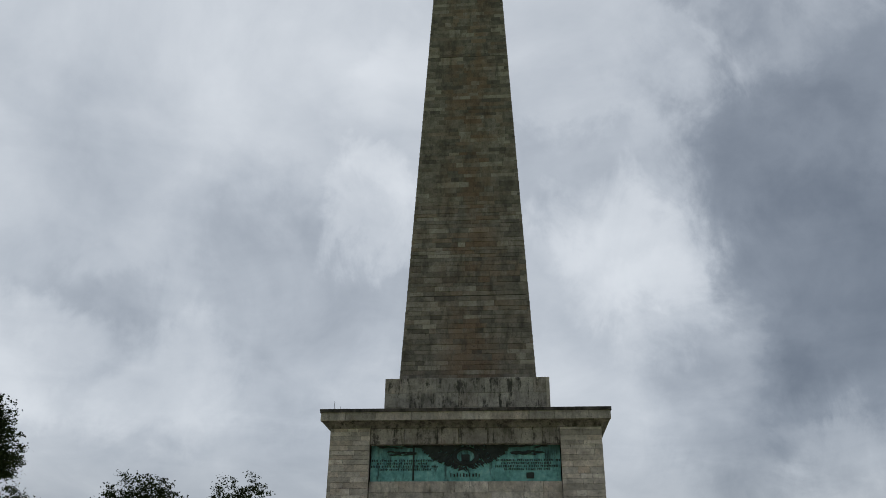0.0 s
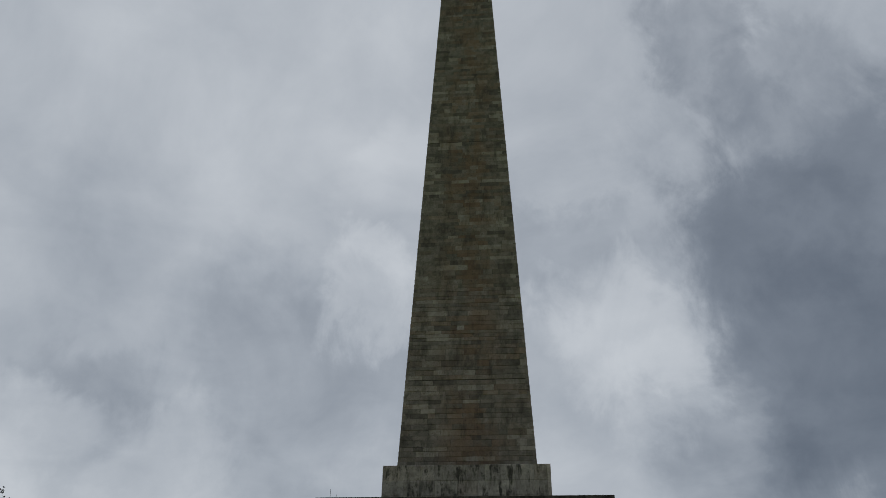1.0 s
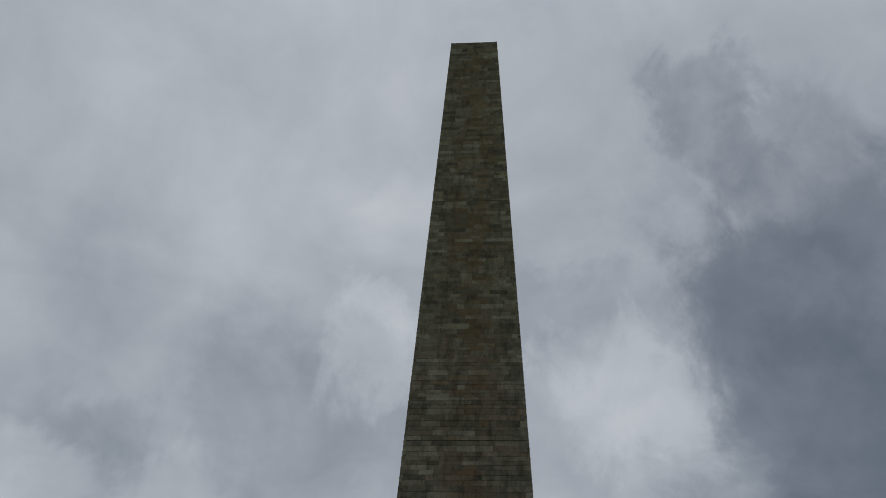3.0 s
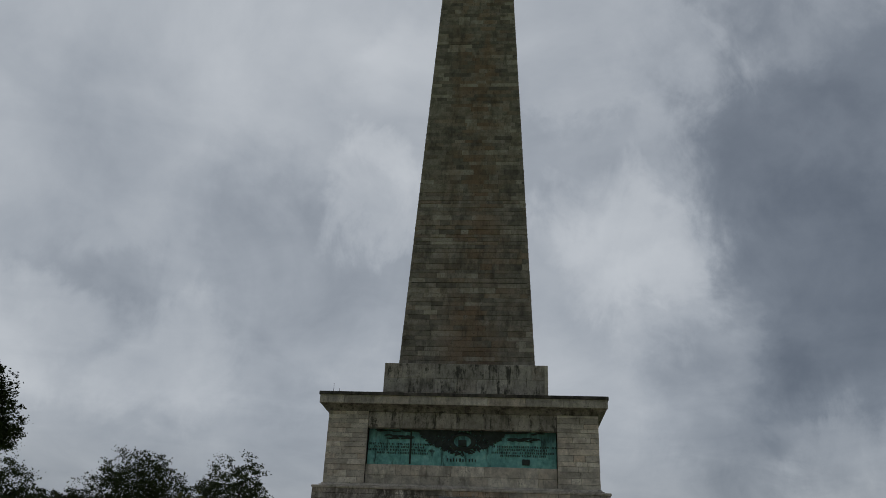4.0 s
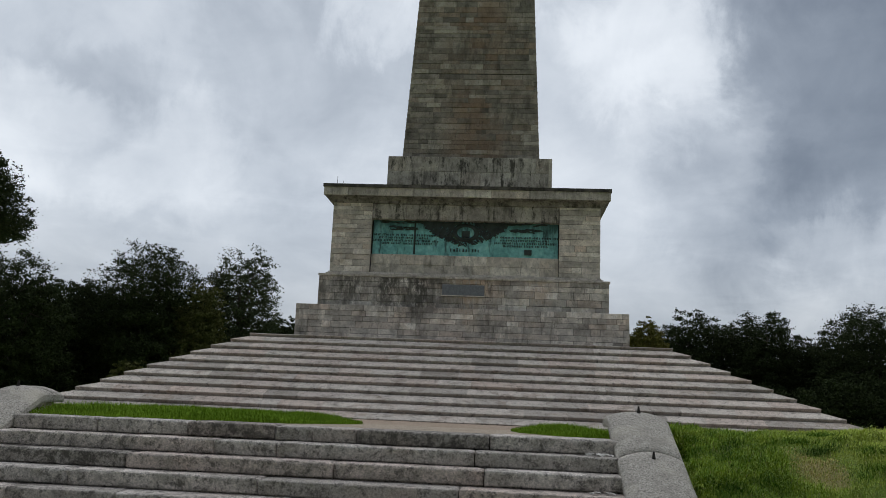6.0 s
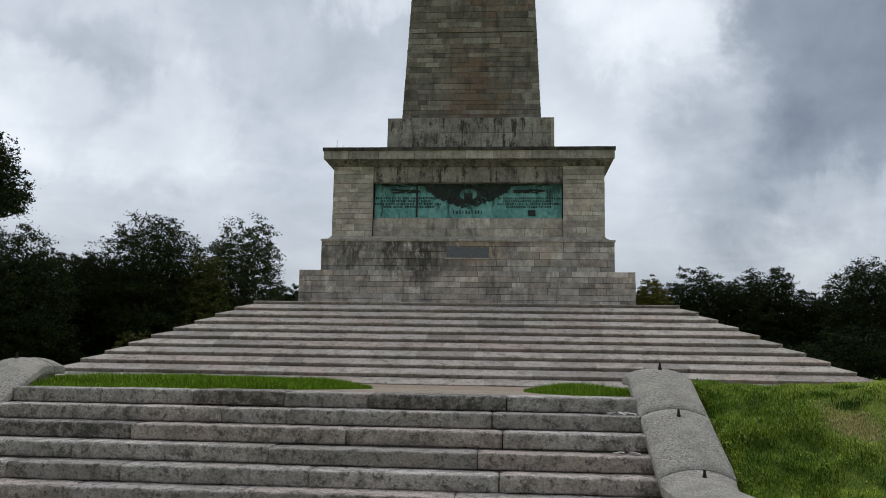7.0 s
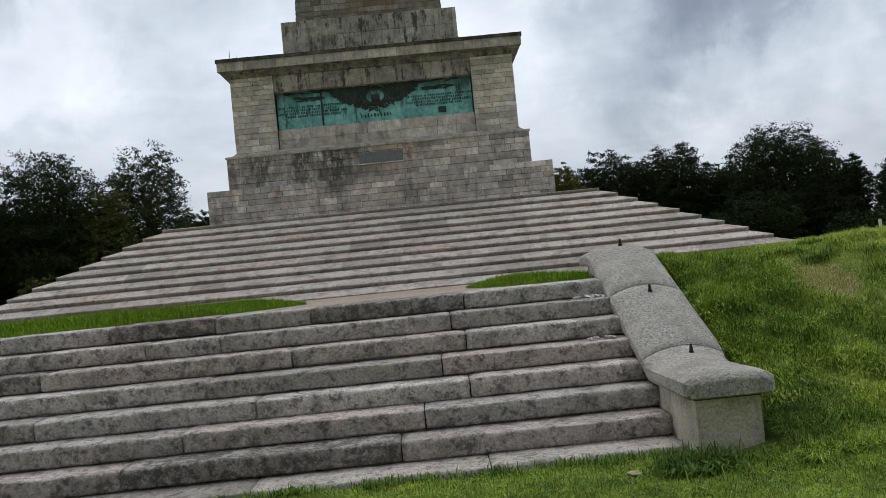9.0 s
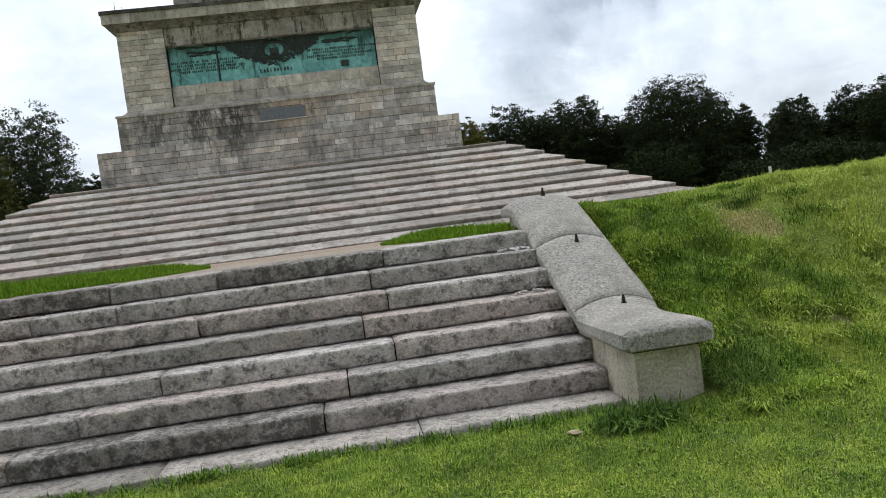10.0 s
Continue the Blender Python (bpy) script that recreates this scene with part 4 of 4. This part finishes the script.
tree(-37.2, 62, 17.6, 5.3, 1, low=0.52, dense=1.0, inner=150, size=0.19, label="tall green tree with a high leafy crown")
tree(-33.2, 88, 14.0, 6.4, 2, low=0.0, dense=1.1)
tree(-40.5, 84, 14.5, 7.0, 3, low=0.05)
tree(-30.2, 100, 13.2, 4.4, 24, low=0.0)
tree(-25.0, 95, 17.2, 6.9, 4, low=0.04, dense=1.4, gaps=-0.26, label="broad round-headed dark tree beside the monument")
tree(-28.0, 98, 13.4, 4.6, 5, low=0.0, label="bushy dark green tree beside a taller one")
tree(-18.8, 100, 18.8, 5.6, 6, LEAF_AIRY, low=0.10, dense=0.85, gaps=-0.14, size=0.22, inner=60, label="airy grey-green tree with sky showing through its crown")
tree(-21.4, 93, 13.3, 3.6, 7, LEAF_OLIVE, low=0.0, gaps=-0.26, label="bushy olive-green tree under taller ones")
tree(-23.0, 104, 12.5, 5.0, 25, low=0.0)
tree(-15.4, 112, 12.2, 3.4, 8, low=0.0)
tree(9.7, 100, 12.2, 3.0, 9, LEAF_YELLOW, low=0.05, label="yellowing broadleaved tree behind the monument")
tree(12.4, 112, 14.6, 4.8, 10, low=0.0)
tree(15.2, 116, 15.3, 5.4, 19, low=0.0, gaps=-0.24)
tree(17.5, 112, 14.6, 4.8, 11, low=0.0, gaps=-0.24)
tree(20.0, 116, 11.6, 4.6, 18, low=0.0)
tree(23.9, 106, 14.3, 7.0, 12, low=0.0, dense=1.4, gaps=-0.28, label="broad round-headed dark tree on the lawn")
tree(21.4, 112, 11.0, 4.2, 23, low=0.0)
tree(27.2, 112, 10.4, 3.8, 13, low=0.0)
tree(30.8, 116, 10.5, 3.9, 14, LEAF_AIRY, low=0.06, dense=0.9, gaps=-0.2, label="smaller airy tree on the lawn")
tree(32.9, 122, 7.4, 3.6, 20, low=0.0, dense=0.8)
tree(34.8, 122, 11.0, 4.8, 15, low=0.0)
tree(37.4, 112, 11.8, 5.6, 16, low=0.0)
tree(40.0, 116, 11.0, 5.5, 22, low=0.0, dense=0.8)
tree(42.5, 108, 12.0, 7.0, 17, low=0.02)


def shrub(az, dist, height, radius, seed, leaf, label):
    base = Vector((2.4, -52.0, 0)) + Vector((math.sin(radians(az)), math.cos(radians(az)), 0)) * dist
    base.z = ground_z(base.x, base.y) - 0.05
    ob = thing("shrub", label, "shrub", "shrubs under the trees", at=base)
    vs, fs, spots = leaf_sprays(seed, -0.3, height, radius, 520, 24, 0.27, -0.5, 200)
    part("foliage", mesh_of("foliage", vs, fs, leaf), parent=ob)
    bm = bmesh.new()
    for q in spots[:9]:
        limb(bm, Vector((0, 0, -0.2)), q, 0.08, 0.03, 5)
    part("stems", bm, BARK, ob)


for i, az in enumerate((-39, -35, -31, -27.5, -24, -20.5, -17, 10.5, 14.5, 18.5, 22, 26, 28.8, 31.8, 34.8, 37.8, 40.8)):
    shrub(az, 92 + (i * 7) % 13, (4.6 if i < 12 else 2.6) + (i * 5) % 3 * 0.6, 5.2, 200 + i, LEAF_OLIVE if i in (0, 3, 6) else LEAF, "dark dense shrub under the trees")
shrub(-25.3, 60, 3.0, 1.7, 230, LEAF_OLIVE, "yellow-green shrub near the stepped base")

# ---- far lawn: road and posts ----
road = slab("road", [(20, 22), (120, 20), (120, 24), (20, 26)], -0.5, 0.02, ASPHALT, "narrow grey park road across the lawn", "road")


def white_post(x, y, height, h=0.11):
    bm = bmesh.new()
    box(bm, x - h, x + h, y - h, y + h, ground_z(x, y) - 0.3, ground_z(x, y) + height, 0.03)
    tagged(part("bollard", bm, WHITE), "white painted short post beside the road", "bollard", "white posts by the road")


white_post(40.3, 16.3, 1.3, 0.10)
for i in range(14):
    white_post(34 + i * 3.0, 44.5 - i * 0.25, 1.8 + 0.12 * (i * 5 % 3), 0.18)


# ---- grass blades ----
def inside(x, y, poly):
    hit, j = False, len(poly) - 1
    for i in range(len(poly)):
        (xi, yi), (xj, yj) = poly[i], poly[j]
        if (yi > y) != (yj > y) and x < (xj - xi) * (y - yi) / (yj - yi) + xi:
            hit = not hit
        j = i
    return hit


GX, GY = np.array(gx), np.array(gy)
GZ = np.array([v[2] for v in gv]).reshape(len(gy), len(gx))


def ground_at(x, y):
    """Height of the ground sheet under many spots at once."""
    i = np.clip(np.searchsorted(GX, x) - 1, 0, len(GX) - 2)
    j = np.clip(np.searchsorted(GY, y) - 1, 0, len(GY) - 2)
    u, v = (x - GX[i]) / (GX[i + 1] - GX[i]), (y - GY[j]) / (GY[j + 1] - GY[j])
    return (GZ[j, i] * (1 - u) + GZ[j, i + 1] * u) * (1 - v) + (GZ[j + 1, i] * (1 - u) + GZ[j + 1, i + 1] * u) * v


def mottle(x, y, scale, seed):
    """Smooth value noise in 0..1 over many spots at once."""
    table = np.random.default_rng(seed).random((64, 64))
    x, y = x * scale, y * scale
    i, j = np.floor(x).astype(int), np.floor(y).astype(int)
    u, v = x - i, y - j
    u, v = u * u * (3 - 2 * u), v * v * (3 - 2 * v)
    a, b = table[j % 64, i % 64], table[j % 64, (i + 1) % 64]
    c, d = table[(j + 1) % 64, i % 64], table[(j + 1) % 64, (i + 1) % 64]
    return (a * (1 - u) + b * u) * (1 - v) + (c * (1 - u) + d * u) * v


def blades(name, x, y, z, length, width, label, seed, lie=1.2, mat=GRASS, comb=0.0):
    """One bent lanceolate leaf at every spot; comb leans them downhill."""
    r = np.random.default_rng(seed)
    n = len(x)
    ln = length * r.uniform(0.5, 1.35, n)
    a, lean = r.uniform(0, 2 * math.pi, n), r.uniform(0.15, lie, n)
    ux, uy = np.cos(a) * lean, np.sin(a) * lean - comb * r.uniform(0.3, 1.0, n)
    tilt = np.hypot(ux, uy)
    face = a + r.uniform(-0.8, 0.8, n)
    wx, wy = -np.sin(face) * width, np.cos(face) * width
    mz = z + ln * np.maximum(0.30, 0.62 - 0.16 * tilt)
    tz = z + ln * np.maximum(0.12, 0.98 - 0.52 * tilt)
    co = np.empty((n, 4, 3))
    co[:, 0] = np.stack([x, y, z - 0.015], 1)
    co[:, 1] = np.stack([x + ux * ln * 0.36 + wx, y + uy * ln * 0.36 + wy, mz], 1)
    co[:, 2] = np.stack([x + ux * ln * 0.36 - wx, y + uy * ln * 0.36 - wy, mz], 1)
    co[:, 3] = np.stack([x + ux * ln, y + uy * ln, tz], 1)
    k = np.arange(n)[:, None] * 4
    tri = np.concatenate([k, k + 1, k + 2, k + 2, k + 1, k + 3], 1).reshape(-1)
    me = bpy.data.meshes.new(name)
    me.vertices.add(n * 4)
    me.vertices.foreach_set("co", co.reshape(-1))
    me.loops.add(n * 6)
    me.loops.foreach_set("vertex_index", tri.astype(np.int32))
    me.polygons.add(n * 2)
    me.polygons.foreach_set("loop_start", np.arange(0, n * 6, 3, dtype=np.int32))
    me.materials.append(mat)
    me.update(calc_edges=True)
    me.validate()
    tagged(new(name, me), label, "grass", kind="stuff")


def bare_at(x, y):
    d1 = np.hypot((x - 6.25) * 1.6, y + 42.72) + 0.06 + 0.7 * (mottle(x, y, 2.4, 3) - 0.5)
    d2 = np.hypot((x - 6.02) * 1.5, y + 44.5) + 0.2 * (mottle(x, y, 5.0, 4) - 0.5) + 0.37
    return np.minimum(d1, d2)


R = np.random.default_rng(5)
# the bank: tufts of longer grass over a short sward, longest beside the stair wall
N = 275000
y = -45.6 + 6.4 * R.random(N) ** 0.95
x = 4.66 + 0.11 * np.clip((y + 45.1) / 1.2, 0, 1) + 9.3 * R.random(N) ** 1.7
tufts = (mottle(x, y, 2.1, 11) - 0.5) + 1.0 * (mottle(x, y, 4.6, 12) - 0.5)
beside = np.exp(-((x - 4.6) / 0.55) ** 2) * (y < -42.6)
grow = np.clip(0.95 + 1.5 * tufts + 0.75 * beside, 0.3, 2.3)
keep = (R.random(N) < np.clip(0.85 + 1.0 * tufts, 0.7, 1)) & ((bare_at(x, y) > 0.5) | (R.random(N) < 0.42))
grow = np.where(bare_at(x, y) < 0.5, 0.45, grow)
x, y, grow = x[keep], y[keep], grow[keep]
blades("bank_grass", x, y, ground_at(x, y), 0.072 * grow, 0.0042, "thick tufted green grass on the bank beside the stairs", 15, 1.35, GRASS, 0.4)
# the mown lawn before the stairs
N = 285000
x, y = -4.4 + 13.4 * R.random(N), -44.80 - 2.8 * R.random(N) ** 1.1 - 1.3 * R.random(N) ** 5
wide = (x > 0.2) | (R.random(N) < 0.55)
edge = STAIR_Y - 7 * TREAD - 0.01 - 0.16 * mottle(x, x * 0, 2.5, 21) - 0.08 * mottle(x, x * 0, 9.0, 22)
keep = wide & ((y < edge) | (x > 4.6)) & ~((x > 3.9) & (x < 4.6) & (y > -45.14))
x, y = x[keep], y[keep]
grow = 0.65 + 0.75 * mottle(x, y, 2.6, 23) * (0.5 + mottle(x, y, 7.0, 24))
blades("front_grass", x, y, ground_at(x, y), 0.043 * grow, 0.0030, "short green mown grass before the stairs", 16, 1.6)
for name, poly, count, seed in (("west_lawn_grass", PATCH_L, 84000, 7), ("east_lawn_grass", PATCH_R, 30000, 8)):
    xs, ys = [p[0] for p in poly], [p[1] for p in poly]
    spots = [(px, py) for px, py in zip(R.uniform(min(xs), max(xs), count), R.uniform(min(ys), max(ys), count)) if inside(px, py, poly)]
    x, y = np.array(spots).T
    rim = np.full(len(x), 9.0)
    for (ax, ay), (bx, by) in zip(poly, poly[1:] + poly[:1]):
        along = np.clip(((x - ax) * (bx - ax) + (y - ay) * (by - ay)) / ((bx - ax) ** 2 + (by - ay) ** 2), 0, 1)
        rim = np.minimum(rim, np.hypot(x - ax - along * (bx - ax), y - ay - along * (by - ay)))
    grow = (0.06 + 0.13 * np.clip(rim / 0.6, 0, 1)) * (0.85 + 0.3 * mottle(x, y, 3.0, 41))
    blades(name, x, y, 0.004 - 0.46 * np.clip((y + 41.8) / 22.6, 0, 1), grow, 0.0042, "short bright green lawn grass", seed, 0.55, FRESH)
# weeds at the corner of the stair wall
N = 1300
x, y = R.normal(3.88, 0.14, N), R.normal(-45.30, 0.075, N)
keep = (y < -45.17) & (x < 4.45)
x, y = x[keep], y[keep]
blades("weeds", x, y, ground_at(x, y), np.full(len(x), 0.165), 0.006, "tufts of tall dark weeds at the foot of the stair wall", 9, 1.5, WEED, 0.25)
N = 3200
x, y = 4.64 + np.abs(R.normal(0, 0.17, N)), R.normal(-44.95, 0.24, N)
blades("long_grass", x, y, ground_at(x, y), np.full(N, 0.15), 0.0045, "long dark grass leaning beside the stair wall", 10, 1.2, WEED, 0.55)
# dark tussocks on the bank and ragged tufts along the foot of the stairs
def clumps(cx, cy, each, spread):
    """Spots gathered round each middle."""
    n = len(cx)
    return cx.repeat(each) + R.normal(0, spread, n * each), cy.repeat(each) + R.normal(0, spread, n * each)


N = 105
cx, cy = 4.85 + 2.6 * R.random(N) ** 1.6, -45.1 + 3.9 * R.random(N)
keep = bare_at(cx, cy) > 0.75
x, y = clumps(cx[keep], cy[keep], 110, 0.075)
blades("tussocks", x, y, ground_at(x, y), 0.105 * R.uniform(0.6, 1.1, len(x)), 0.0042, "dark green tussocks of longer grass on the bank", 41, 1.25, TUSSOCK, 0.3)
N = 70
cx = -4.2 + 8.0 * R.random(N)
cy = STAIR_Y - 7 * TREAD - 0.10 - 0.12 * R.random(N)
x, y = clumps(cx, cy, 70, 0.055)
keep = y < STAIR_Y - 7 * TREAD - 0.03
x, y = x[keep], y[keep]
blades("edge_tufts", x, y, ground_at(x, y), np.full(len(x), 0.10), 0.0042, "ragged tufts of grass along the lowest stair", 42, 1.3, TUSSOCK)
# straw on the worn patch; dark blades stand in for the shaded hollow above it
N = 2300
x, y = R.normal(6.25, 0.25, N), R.normal(-42.72, 0.34, N)
keep = bare_at(x, y) < 0.5
x, y = x[keep], y[keep]
blades("dry_grass", x, y, ground_at(x, y), np.full(len(x), 0.045), 0.0032, "dry straw-coloured grass on a worn patch", 31, 1.9, STRAW, 0.5)
N = 420
x, y = R.normal(6.5, 0.13, N), R.normal(-42.16, 0.05, N)
y += 0.25 * (x - 6.5)
blades("dark_tuft", x, y, ground_at(x, y), np.full(N, 0.085), 0.0045, "dark grass blades standing in for a shaded hollow above the worn patch", 32, 1.3, WEED, 0.4)
bm = bmesh.new()
bmesh.ops.create_icosphere(bm, subdivisions=2, radius=0.042)
for v in bm.verts:
    v.co *= 1 + 0.5 * noise.noise(v.co * 22)
    v.co.z *= 0.4
    v.co.x *= 1.3
ob = part("pebble", bm, SAND)
ob.location = (3.42, -45.29, ground_z(3.42, -45.29) + 0.022)
tagged(ob, "flat pale stone lying in the grass", "stone")
# the far side of the bank
N = 42000
x, y = 4.8 + 17.0 * R.random(N), -39.4 + 9.0 * R.random(N) ** 1.5
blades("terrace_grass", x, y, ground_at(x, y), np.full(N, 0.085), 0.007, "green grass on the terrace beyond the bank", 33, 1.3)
